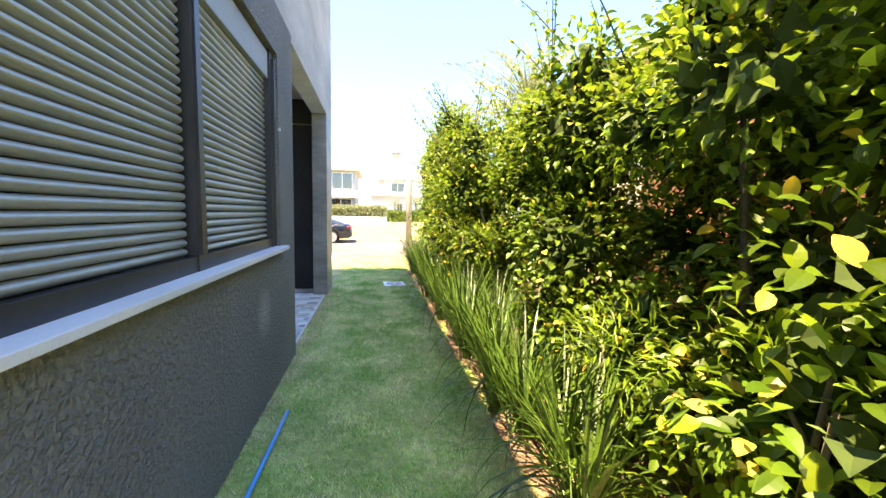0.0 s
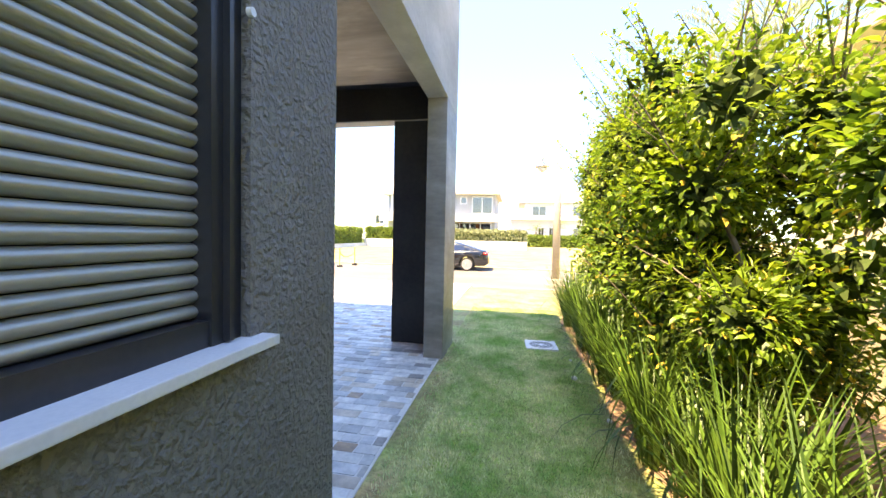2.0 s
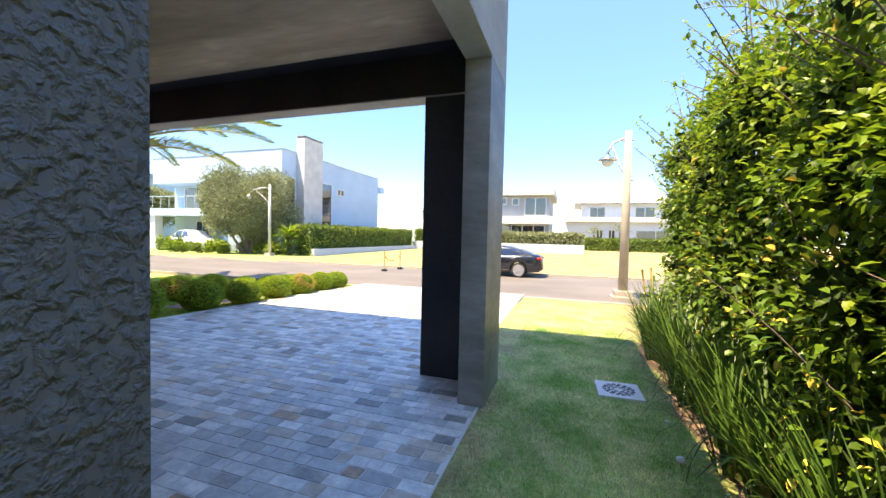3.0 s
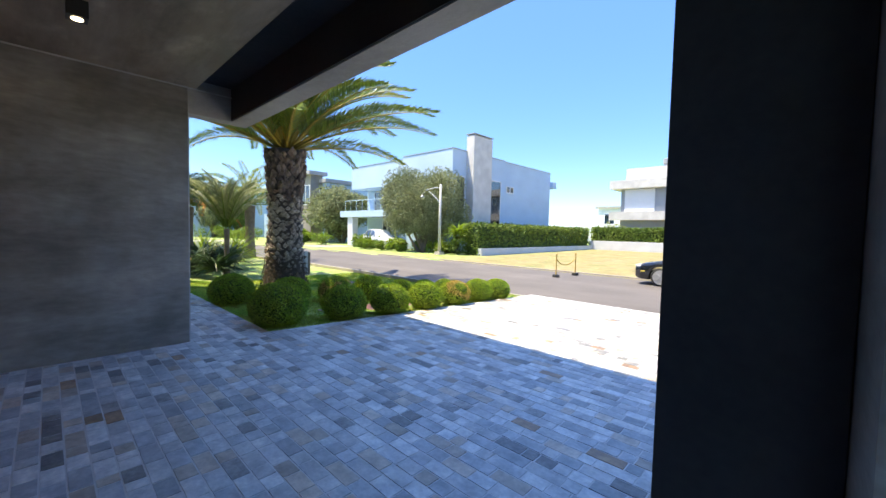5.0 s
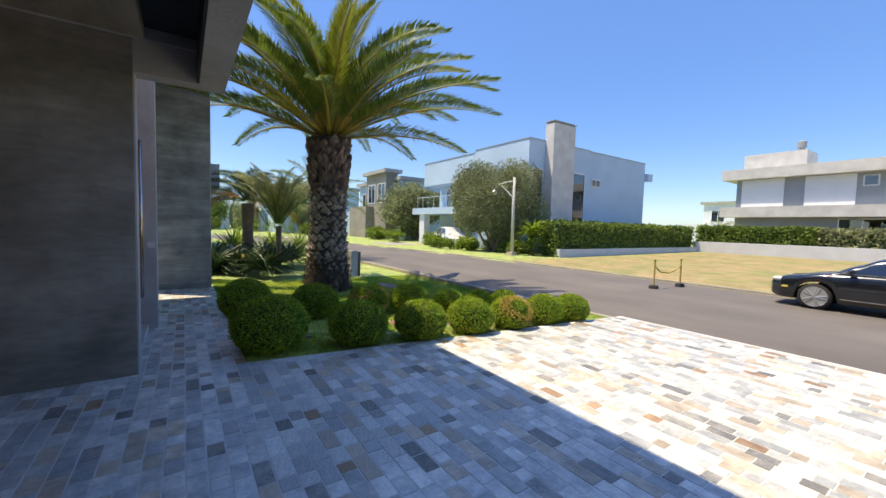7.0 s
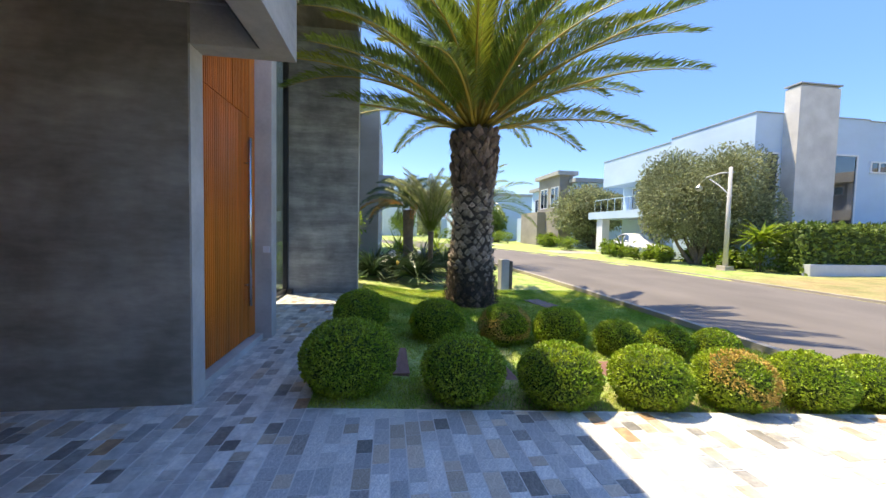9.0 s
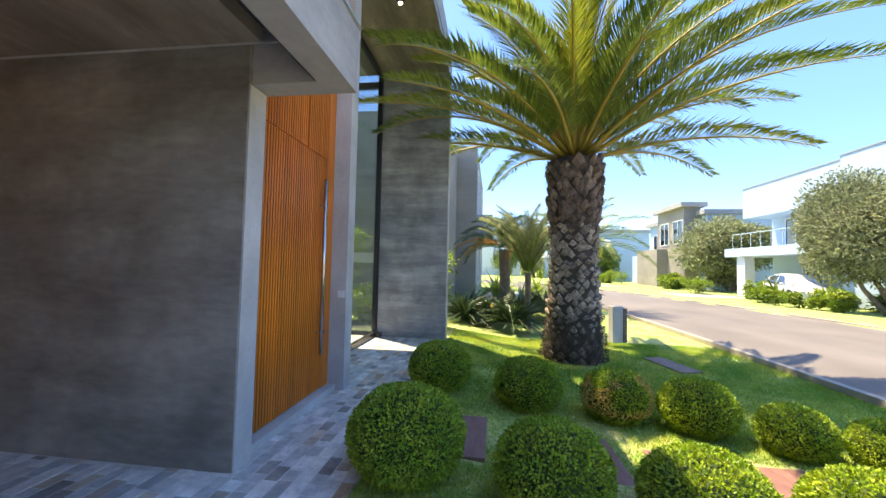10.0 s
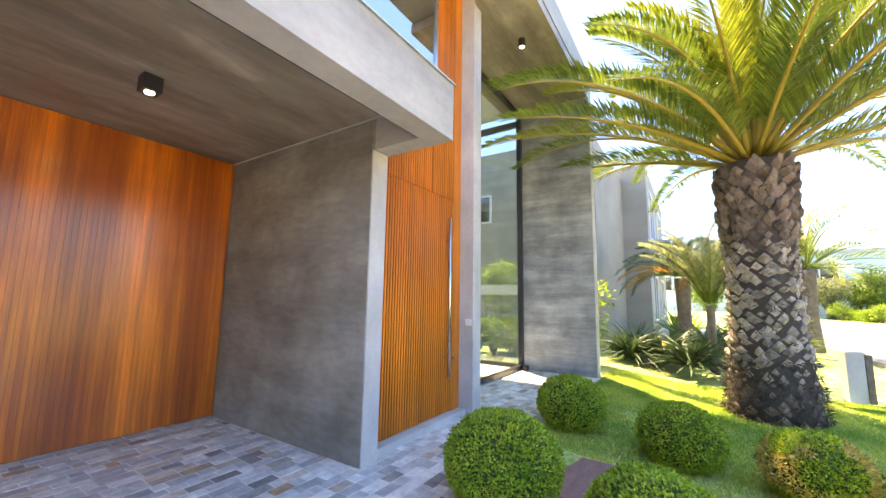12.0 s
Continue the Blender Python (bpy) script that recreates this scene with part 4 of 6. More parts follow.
for i, (x, y, sx, sy, sz, n, low_z) in enumerate(HEDGE):
    # nearest shrubs get more bright leaves, coloured as if sunlit
    shrub("hedge_shrub", (x, y, 0), "dense broad-leaved green shrub, young tips and sunlit tops in brighter leaves", "shrub", (sx, sy, sz), int(n * (0.62 if y < 1 else 1.05)), 0.085 if y < 1 else 0.062, 0.05 if y < 1 else 0.037,
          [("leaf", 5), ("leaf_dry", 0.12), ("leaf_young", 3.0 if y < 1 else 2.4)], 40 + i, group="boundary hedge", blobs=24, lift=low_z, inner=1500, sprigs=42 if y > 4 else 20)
# low feathery shrubs in front of the hedge
for i, (x, y, z) in enumerate([(1.35, 0.9, 1.1), (1.3, 1.75, 1.0), (1.35, 5.0, 1.35), (1.35, 5.9, 1.5), (1.4, 6.9, 1.4), (1.45, 7.9, 1.3)]):
    shrub("feathery_shrub", (x, y, 0), "low shrub with narrow bright green leaves", "shrub", (0.42, 0.45, z), 1100 if y < 2 else 2200, 0.1, 0.012,
          [("leaf", 4), ("leaf_young", 1)], 70 + i, group="low hedge shrubs", blobs=8, lift=0.15)


def strap_clump(x, y, n, h, seed):
    t = thing("strap_leaf_clump", (x, y, 0), "clump of long arching green strap leaves", "border plant", "strap leaf border")
    rr = random.Random(seed)
    verts, faces = [], []
    for count in range(n):
        if count and count % (n // 5) == 0:
            raw("leaf_tuft", verts, faces, M["strap_leaf"], t)
            verts, faces = [], []
        a = rr.uniform(0, 6.283)
        o = Vector((math.cos(a), math.sin(a), 0))
        s = Vector((-o.y, o.x, 0))
        p = o * rr.uniform(0, 0.1)
        L, bend, w = h * rr.uniform(0.6, 1.2), rr.uniform(0.1, 0.6) if rr.random() < 0.8 else rr.uniform(0.8, 1.5), rr.uniform(0.006, 0.0125)
        ang = math.radians(rr.uniform(70, 88))
        b = len(verts)
        steps = 6
        for k in range(steps + 1):
            ww = w * (1 - 0.9 * (k / steps) ** 2)
            verts += [p - s * ww, p + s * ww]
            p = p + (o * math.cos(ang) + Vector((0, 0, math.sin(ang)))) * (L / steps)
            p.z = max(p.z, 0.02)
            ang -= bend / steps * 2.2
        for k in range(steps):
            faces.append((b + 2 * k, b + 2 * k + 1, b + 2 * k + 3, b + 2 * k + 2))
    raw("leaf_tuft", verts, faces, M["strap_leaf"], t)


for i in range(24):
    y = 1.55 + i * 0.34
    strap_clump(0.93 + 0.07 * math.sin(i * 1.7), y, 80, 0.85 if y < 5 else 0.98, 200 + i)
for i in range(10):
    strap_clump(1.32 + 0.08 * math.sin(i * 2.3), 2.6 + i * 0.62, 60, 0.9, 240 + i)
# broad leaves near the path's start
shrub("broad_leaf_shrub", (1.25, 0.75, 0.0), "small shrub with large pale green leaves", "shrub", (0.25, 0.3, 1.35), 22, 0.12, 0.06, [("leaf_young", 1)], 301, stems=3, blobs=4, lift=0.6, inner=12)
for x, y, s in ((1.5, 10.6, 0.5), (1.75, 11.6, 0.5), (2.1, 12.5, 0.45)):
    shrub("mound_shrub", (x, y, -0.05), "low mounded green shrub at the end of the hedge", "shrub", (s, s, 0.55), 2200, 0.045, 0.025, [("leaf", 2), ("leaf_young", 1)], int(x * 100), blobs=9, group="low mounds")
# ---- street furniture ----
def street_lamp(x, y, z, h, reach, label, facing=-1, stout=1.0, finish="post_concrete"):
    t = thing("street_lamp", (x, y, z), label, "street lamp", "street lamps")
    bm = bmesh.new()
    box(bm, -0.23, 0.23, -0.23, 0.23, 0, 0.2, bevel=0.02)
    box(bm, -0.3, 0.3, -0.3, 0.3, -0.06, 0.05, bevel=0.02)
    part("base_block", bm, M["kerb"], t)
    bm = bmesh.new()
    tube(bm, [(0, 0, 0.2), (0, 0, h)], [0.13 * stout, 0.085 * stout], 10)
    part("pole", bm, M[finish], t, smooth=True)
    bm = bmesh.new()
    tube(bm, [(0, 0, h - 1.25), *[(facing * (0.1 + 0.6 * reach * k), 0, h - 1.25 + 0.85 * k ** 0.7) for k in (0.2, 0.5, 0.8, 1.0)]], 0.025, 6)
    tube(bm, [(0, 0, h - 0.25), (facing * 0.3 * reach, 0, h - 0.2), (facing * 0.75 * reach, 0, h - 0.3), (facing * reach, 0, h - 0.55)], 0.03, 6)
    for zz in (h - 0.25, h - 1.3):
        tube(bm, [(-0.16, 0, zz), (0.16, 0, zz)], 0.02, 6)
    part("bracket", bm, M["retaining"], t, "curved pale metal bracket", smooth=True)
    bm = bmesh.new()
    lathe(bm, [(0.03, -0.55), (0.06, -0.62), (0.24, -0.74), (0.24, -0.76)], 16, (facing * reach, 0, h))
    part("shade", bm, M["steel"], t, smooth=True)
    bm = bmesh.new()
    lathe(bm, [(0.17, -0.76), (0.15, -0.84), (0.06, -0.92)], 14, (facing * reach, 0, h))
    part("diffuser", bm, M["sill"], t, "milky glass bowl", smooth=True)


street_lamp(1.24, 14.65, -0.08, 4.45, 0.5, "concrete street lamp with a curved arm on a block base")
street_lamp(-18.5, 23.1, -0.06, 4.6, 1.7, "pale street lamp with curved arm beside an olive tree", stout=0.8, finish="concrete_pale")


def rope_post(x, y, z=-0.11, h=0.8, lean=0.0):
    t = thing("rope_post", (x, y, z), "small black and gold rope barrier post", "barrier post", "rope posts")
    bm = bmesh.new()
    lathe(bm, [(0.13, 0), (0.13, 0.04), (0.11, 0.09), (0.03, 0.1)], 12)
    part("foot", bm, M["tyre"], t)
    bm = bmesh.new()
    tube(bm, [(0, 0, 0.1), (lean, 0, h)], 0.025, 8)
    part("pole", bm, M["rope"], t)
    bm = bmesh.new()
    bmesh.ops.create_icosphere(bm, subdivisions=2, radius=0.04, matrix=Matrix.Translation((lean, 0, h + 0.03)))
    part("knob", bm, M["rope"], t, smooth=True)


rope_post(-7.78, 18.3)
rope_post(-7.62, 19.55)
rope_post(1.9, 15.3, -0.1, 0.7, -0.1)
rope_post(2.12, 15.6, -0.1, 0.75, -0.05)
bm = bmesh.new()
tube(bm, [(-7.78, 18.3, 0.55), (-7.75, 18.6, 0.36), (-7.7, 18.95, 0.32), (-7.65, 19.3, 0.4), (-7.62, 19.55, 0.55)], 0.02, 6)
tagged(part("barrier_rope", bm, M["rope"], smooth=True), "sagging gold barrier rope between two posts", "rope")

# concrete stub beside the palm
stub = thing("power_stub", (-13.05, 11.18, -0.05), "low grey concrete connection post with dark side", "post", rz=12)
bm = bmesh.new()
box(bm, -0.1, 0.1, -0.16, 0.07, 0, 0.78, bevel=0.012)
part("post", bm, M["concrete_pale"], stub)
bm = bmesh.new()
box(bm, -0.11, 0.11, 0.072, 0.16, 0, 0.74, bevel=0.01)
part("cover", bm, M["bark"], stub, "dark weathered timber cover")

# ---- cars ----
def along(x, table):
    """Smooth interpolation in a table of (x, value)."""
    for (a, u), (b, v) in zip(table, table[1:]):
        if x <= b:
            k = min(1, max(0, (x - a) / (b - a)))
            k = 0.5 * k + 0.5 * k * k * (3 - 2 * k)
            return u + (v - u) * k
    return table[-1][1]


def loft(bm, rings):
    """Skins rows of points, mirrored over y = 0, into a closed shell."""
    loops = []
    for ring in rings:
        full = ring + [(x, -y, z) for x, y, z in reversed(ring) if y > 1e-6]
        loops.append([bm.verts.new(c) for c in full])
    for a, b in zip(loops, loops[1:]):
        for k in range(len(a) - 1):
            bm.faces.new((a[k], a[k + 1], b[k + 1], b[k]))
        bm.faces.new((a[-1], a[0], b[0], b[-1]))
    bm.faces.new(loops[0][::-1]), bm.faces.new(loops[-1])


def car(at, rz, paint, label, h=1.44, size=1.0):
    """A saloon with its nose along -x."""
    t = thing("parked_car", at, label, "car", rz=rz)
    t.scale = (size, size, size)
    fw, rw, wr, half = -1.42, 1.33, 0.335, 0.9
    top = [(-2.4, 0.6), (-2.3, 0.71), (-2.0, 0.82), (-1.2, 0.96), (-0.9, 0.985), (1.2, 1.03), (1.9, 1.07), (2.25, 1.03), (2.36, 0.86), (2.4, 0.66)]
    wide = [(-2.4, 0.52), (-2.32, 0.68), (-2.1, 0.82), (-1.6, 0.89), (-0.6, 0.905), (1.4, 0.905), (2.0, 0.87), (2.3, 0.76), (2.4, 0.6)]
    low = [(-2.4, 0.3), (-2.2, 0.22), (-1.0, 0.2), (1.2, 0.2), (2.2, 0.27), (2.4, 0.38)]
    rings = []
    for k in range(121):
        x = -2.4 + k * 0.04
        zt, w, zb = along(x, top), along(x, wide), along(x, low)
        for c in (fw, rw):
            if abs(x - c) < 0.385:
                zb = max(zb, wr + math.sqrt(0.385 ** 2 - (x - c) ** 2) * 0.97)
        zm = max(zb + 0.02, 0.56)
        rings.append([(x, 0, zb), (x, w * 0.86, zb), (x, w * 0.965, min(zb + 0.03, zm)), (x, w * 0.985, zm * 0.6 + zb * 0.4), (x, w, zm + 0.4 * (zt - zm)),
                      (x, w * 0.975, zm + 0.72 * (zt - zm)), (x, w * 0.93, zm + 0.92 * (zt - zm)), (x, w * 0.8, zt), (x, w * 0.4, zt + 0.015), (x, 0, zt + 0.02)])
    bm = bmesh.new()
    loft(bm, rings)
    part("body", bm, paint, t, smooth=True)
    roof = [(-1.18, 0.97), (-0.75, 1.18), (-0.35, h - 0.07), (0.0, h - 0.01), (0.35, h), (0.8, h - 0.03), (1.25, h - 0.14), (1.7, 1.17), (2.02, 1.07)]

    def flank(z):
        return 0.825 - 0.4 * (z - 0.97)
    rings = []
    for k in range(65):
        x = -1.18 + k * 0.05
        zr = along(x, roof)
        zs = max(0.965, zr - 0.07)
        rings.append([(x, 0, 0.94), (x, flank(0.94), 0.94), (x, flank(0.5 * (zs + 0.94)), 0.5 * (zs + 0.94)), (x, flank(zs), zs), (x, flank(zs) - 0.05, zs + 0.6 * (zr - zs)), (x, flank(zs) * 0.75, zr), (x, 0, zr + 0.012)])
    bm = bmesh.new()
    loft(bm, rings)
    part("cabin", bm, paint, t, smooth=True)
    for sd in (-1, 1):
        for outline in (((-0.84, 1.0), (0.16, 1.0), (0.16, h - 0.095), (-0.12, h - 0.11), (-0.45, h - 0.19)), ((0.24, 1.0), (1.22, 1.01), (1.16, h - 0.2), (0.85, h - 0.12), (0.24, h - 0.095)), ((1.28, 1.02), (1.62, 1.06), (1.24, h - 0.24))):
            bm = bmesh.new()
            a = [bm.verts.new((x, sd * (flank(z) - 0.004), z)) for x, z in outline]
            b = [bm.verts.new((x, sd * (flank(z) + 0.008), z)) for x, z in outline]
            bm.faces.new(a), bm.faces.new(b)
            for k in range(len(a)):
                bm.faces.new((a[k], a[(k + 1) % len(a)], b[(k + 1) % len(a)], b[k]))
            part("side_window", bm, M["glass_dark"], t, "dark tinted car window")
        bm = bmesh.new()
        tube(bm, [(x, sd * (flank(z) + 0.012), z) for x, z in ((-0.95, 0.985), (0.2, 0.99), (1.3, 1.005), (1.68, 1.05))], 0.005, 5)
        part("belt_trim", bm, M["grey_paint"], t, "thin bright strip under the windows")
        bm = bmesh.new()
        bmesh.ops.create_uvsphere(bm, u_segments=12, v_segments=8, radius=0.1, matrix=Matrix.Translation((-0.78, sd * 0.95, 1.05)) @ Matrix.Diagonal((0.75, 0.95, 0.62, 1)))
        part("mirror", bm, paint, t, smooth=True)
        bm = bmesh.new()
        bmesh.ops.create_uvsphere(bm, u_segments=12, v_segments=8, radius=0.16, matrix=Matrix.Translation((-2.16, sd * 0.68, 0.71)) @ Matrix.Diagonal((1.15, 0.72, 0.42, 1)))
        part("headlight", bm, M["sill"], t, "clear glass headlight", smooth=True)
        bm = bmesh.new()
        box(bm, -2.1, -1.96, sd * 0.81 - 0.03, sd * 0.81 + 0.03, 0.5, 0.55, bevel=0.01)
        part("marker_light", bm, M["leaf_dry"], t, "amber side marker")
        bm = bmesh.new()
        bmesh.ops.create_uvsphere(bm, u_segments=12, v_segments=8, radius=0.17, matrix=Matrix.Translation((2.2, sd * 0.7, 0.88)) @ Matrix.Diagonal((0.95, 0.75, 0.5, 1)))
        part("tail_light", bm, M["lamp_red"], t, "red tail light", smooth=True)
        bm = bmesh.new()
        box(bm, -0.95, 0.9, sd * 0.895 - 0.012, sd * 0.895 + 0.012, 0.33, 0.35)
        part("side_trim", bm, M["steel"], t, "thin bright side trim")
        for x in (0.0, 1.0):
            bm = bmesh.new()
            box(bm, x, x + 0.17, sd * 0.9 - 0.02, sd * 0.9 + 0.02, 0.84, 0.87, bevel=0.008)
            part("door_handle", bm, M["steel"], t)
        for x in (fw, rw):
            bm = bmesh.new()
            lathe(bm, [(0.2, -0.09), (0.31, -0.1), (wr, -0.06), (wr, 0.06), (0.31, 0.1), (0.2, 0.09)], 28)
            wh = part("wheel", bm, M["tyre"], t, "black tyre", smooth=True)
            wh.matrix_basis = pose(x, sd * (half - 0.115), wr, 90, 0, 0)
            bm = bmesh.new()
            for s in range(10):
                a = (s // 2) * 2 * math.pi / 5 + (0.16 if s % 2 else -0.16)
                tube(bm, [(0.04 * math.cos(a), 0.04 * math.sin(a), -sd * 0.1), (0.24 * math.cos(a), 0.24 * math.sin(a), -sd * 0.1)], [0.026, 0.022], 5)
            lathe(bm, [(0.235, -sd * 0.06), (0.262, -sd * 0.106), (0.238, -sd * 0.1)], 28)
            lathe(bm, [(0.05, -sd * 0.09), (0.05, -sd * 0.115), (0.03, -sd * 0.12)], 14)
            part("rim", bm, M["rim_silver"], wh, "silver multi-spoke rim")
    bm = bmesh.new()
    box(bm, -2.41, -2.32, -0.42, 0.42, 0.42, 0.58, bevel=0.02)
    part("grille", bm, M["steel"], t, "bright bar grille")
    return t


car((-3.22, 19.5, -0.117), 0, M["car_paint"], "dark blue-grey saloon car parked by the far kerb", size=0.87)
car((-27.5, 25.0, -0.06), 168, M["car_white"], "white car parked on the drive of the pale house", h=1.6)

# ---- houses across the street ----
def house(name, label, at=(0, 0, 0)):
    return tagged(new(name), label, "house")


def window(parent, axis, plane, a0, a1, z0, z1, out, glassy="glass_dark", frame_m="white", bars=1):
    """A window set on a wall plane: frame, pane and bars. axis 'y': the wall faces along y."""
    def b(bm, u0, u1, w0, w1, z0_, z1_):
        lo, hi = sorted((plane + out * w0, plane + out * w1))
        box(bm, *((u0, u1, lo, hi) if axis == "y" else (lo, hi, u0, u1)), z0_, z1_)
    f = 0.08
    bm = bmesh.new()
    rings = []
    for wdt, ins in ((-0.05, 0), (0.06, 0), (0.06, f), (-0.05, f)):
        q = plane + out * wdt
        rings.append([bm.verts.new((u, q, z) if axis == "y" else (q, u, z)) for u, z in ((a0 + ins, z0 + ins), (a1 - ins, z0 + ins), (a1 - ins, z1 - ins), (a0 + ins, z1 - ins))])
    for r0, r1 in zip(rings, rings[1:] + rings[:1]):
        for k in range(4):
            bm.faces.new((r0[k], r0[(k + 1) % 4], r1[(k + 1) % 4], r1[k]))
    w = part("window", bm, M[frame_m], parent, "framed house window")
    for k in range(1, bars + 1):
        u = a0 + (a1 - a0 - f) * k / (bars + 1)
        bm = bmesh.new()
        b(bm, u, u + f, -0.05, 0.058, z0 + f, z1 - f)
        part("glazing_bar", bm, M[frame_m], w)
    bm = bmesh.new()
    b(bm, a0 + 0.02, a1 - 0.02, 0.004, 0.02, z0 + 0.02, z1 - 0.02)
    part("pane", bm, M[glassy], w)


hb = house("pale_house", "two-storey pale blue-white modern house with tall chimney")
block("wall", M["blue_white"], -25.1, -19.6, 25.4, 31.9, 0, 7.4, parent=hb)
block("wall", M["blue_white"], -32.5, -25.1, 27.2, 38, 0, 7.0, parent=hb)
block("wall", M["blue_white"], -26.3, -19.62, 31.9, 39.6, 0, 7.35, parent=hb)
bm = bmesh.new()
box(bm, -32.5, -25.1, 25.4, 27.2, 5.2, 7.2)
box(bm, -33.2, -25.1, 24.6, 27.2, 2.6, 3.15)
part("balcony_slab", bm, M["blue_white"], hb)
bm = bmesh.new()
box(bm, -32.4, -25.1, 24.66, 24.7, 4.05, 4.1)
for i in range(9):
    box(bm, -32.4 + i * 0.9, -32.36 + i * 0.9, 24.66, 24.7, 3.15, 4.05)
part("balcony_rail", bm, M["steel"], hb)
bm = bmesh.new()
box(bm, -32.2, -31.4, 24.8, 25.4, 0, 2.6)
part("porch_pillar", bm, M["white"], hb)
bm = bmesh.new()
box(bm, -19.6, -18.9, 26.9, 29.1, 0, 8.5)
ch = part("chimney", bm, M["chimney_stone"], hb, "pale rough stone chimney")
bm = bmesh.new()
box(bm, -19.55, -18.95, 27.0, 29.0, 8.5, 8.6)
box(bm, -19.65, -18.85, 26.85, 29.15, 8.6, 8.66)
part("chimney_cap", bm, M["grey_paint"], ch)
bm = bmesh.new()
box(bm, -20.6, -19.3, 39.6, 40.3, 5.9, 6.5)
part("rear_balcony", bm, M["blue_white"], hb)
for a in ((-25.12, -19.56, 25.36, 31.9, 7.4), (-26.3, -19.58, 31.9, 39.64, 7.35), (-32.54, -25.12, 25.36, 38.0, 7.2)):
    bm = bmesh.new()
    box(bm, *a[:4], a[4], a[4] + 0.05)
    part("parapet_cap", bm, M["grey_paint"], hb, "thin grey parapet flashing")
window(hb, "x", -19.6, 25.7, 26.75, 1.2, 5.55, 1, "glass_dark", "white", 0)
window(hb, "x", -19.6, 29.6, 31.3, 1.2, 5.65, 1, "glass_dark", "white", 0)
window(hb, "x", -19.62, 32.1, 33.2, 4.8, 5.4, 1)
window(hb, "y", 27.2, -31.3, -26.0, 3.2, 5.1, -1, bars=3)
window(hb, "y", 27.2, -30.0, -27.8, 0.3, 2.3, -1, bars=2)

hc = house("grey_house", "long two-storey grey house with white blinds")
bm = bmesh.new()
box(bm, -15.4, -2.4, 47.0, 57, 0, 6.3)
part("wall", bm, M["grey_paint"], hc)
bm = bmesh.new()
box(bm, -16.3, -1.9, 46.2, 57.5, 6.25, 7.1)
box(bm, -16.3, -1.9, 46.2, 47, 3.05, 3.9)
part("roof_band", bm, M["chimney_stone"], hc, "pale concrete roof and floor bands")
bm = bmesh.new()
box(bm, -15.3, -11.2, 48, 51, 7.1, 8.5)
part("roof_box", bm, M["chimney_stone"], hc)
bm = bmesh.new()
lathe(bm, [(0.22, 8.5), (0.22, 8.8), (0.32, 8.85), (0.32, 9.3), (0.15, 9.4)], 12, (-11.8, 49, 0))
part("vent", bm, M["grey_paint"], hc, "grey roof vent cowl")
for a, b in ((-15.0, -12.2), (-10.95, -8.2)):
    bm = bmesh.new()
    box(bm, a, b, 46.9, 47.01, 3.95, 6.2)
    part("blind", bm, M["blind"], hc, "closed white roller blind")
window(hc, "y", 47.0, -7.9, -7.1, 5.25, 6.05, -1, bars=0)
window(hc, "y", 47.0, -6.5, -5.7, 5.15, 6.0, -1, bars=0)
window(hc, "y", 47.0, -5.1, -2.7, 4.0, 6.0, -1, bars=1)
window(hc, "y", 47.0, -9.0, -2.8, 1.0, 2.95, -1, bars=4)

hd = house("white_house", "large white house with hipped tile roof")
bm = bmesh.new()
box(bm, -0.4, 24, 62, 74, 0, 4.0)
box(bm, 1.5, 14, 63, 74, 4.0, 6.7)
box(bm, -1.4, -0.4, 62.5, 64, 0, 8.2)
part("wall", bm, M["white"], hd)
bm = bmesh.new()
for x0, x1, y0, y1, z0, z1, i in ((0.4, 15.2, 62, 75, 6.7, 9.0, 4.5), (-0.8, 25, 61.2, 63, 4.0, 4.7, 0.3), (13, 26, 62, 75, 5.0, 7.6, 4.5)):
    v = [bm.verts.new(c) for c in ((x0, y0, z0), (x1, y0, z0), (x1, y1, z0), (x0, y1, z0), (x0 + i, y0 + i, z1), (x1 - i, y0 + i, z1), (x1 - i, y1 - i, z1), (x0 + i, y1 - i, z1))]
    if i < 1:
        for k in (6, 7):
            v[k].co.y = y1 - 0.01
    for f in ((3, 2, 1, 0), (4, 5, 6, 7), (0, 1, 5, 4), (1, 2, 6, 5), (2, 3, 7, 6), (3, 0, 4, 7)):
        bm.faces.new([v[k] for k in f])
part("roof", bm, M["roof_tile"], hd)
for a, b, z0, z1 in ((2.5, 4.6, 4.4, 6.2), (8.5, 11, 4.4, 6.2), (3.4, 4.3, 0.9, 2.9), (5.0, 5.9, 0.9, 2.9), (8.5, 13.5, 1.2, 2.9)):
    window(hd, "y", 63 if z0 > 4 else 62, a, b, z0, z1, -1)

# far houses down the street, facing the road
def plain_house(x0, x1, y0, y1, z1, label, mat_name="white", band=True):
    h = house("far_house", label)
    bm = bmesh.new()
    box(bm, x0, x1, y0, y1, -0.1, z1)
    box(bm, x0 - 3, x0 + 0.4 * (x1 - x0), y0 - 1, y0 + 3, -0.1, z1 * 0.5)
    part("wall", bm, M[mat_name], h)
    bm = bmesh.new()
    box(bm, x0 - 0.4, x1 + 0.4, y0 - 0.4, y1 + 0.4, z1, z1 + 0.4)
    part("roof", bm, M["roof_tile"], h)
    n = max(2, int((x1 - x0) / 4))
    for k in range(n):
        u = x0 + (k + 0.25) * (x1 - x0) / n
        window(h, "y", y0, u, u + 1.9, z1 * 0.55, z1 * 0.85, -1)
    window(h, "x", x1, y0 + 1, y0 + 4, z1 * 0.5, z1 * 0.85, 1)
    return h


plain_house(-52, -40, 27, 38, 6.6, "pale blue two-storey house behind an olive tree", "blue_white")
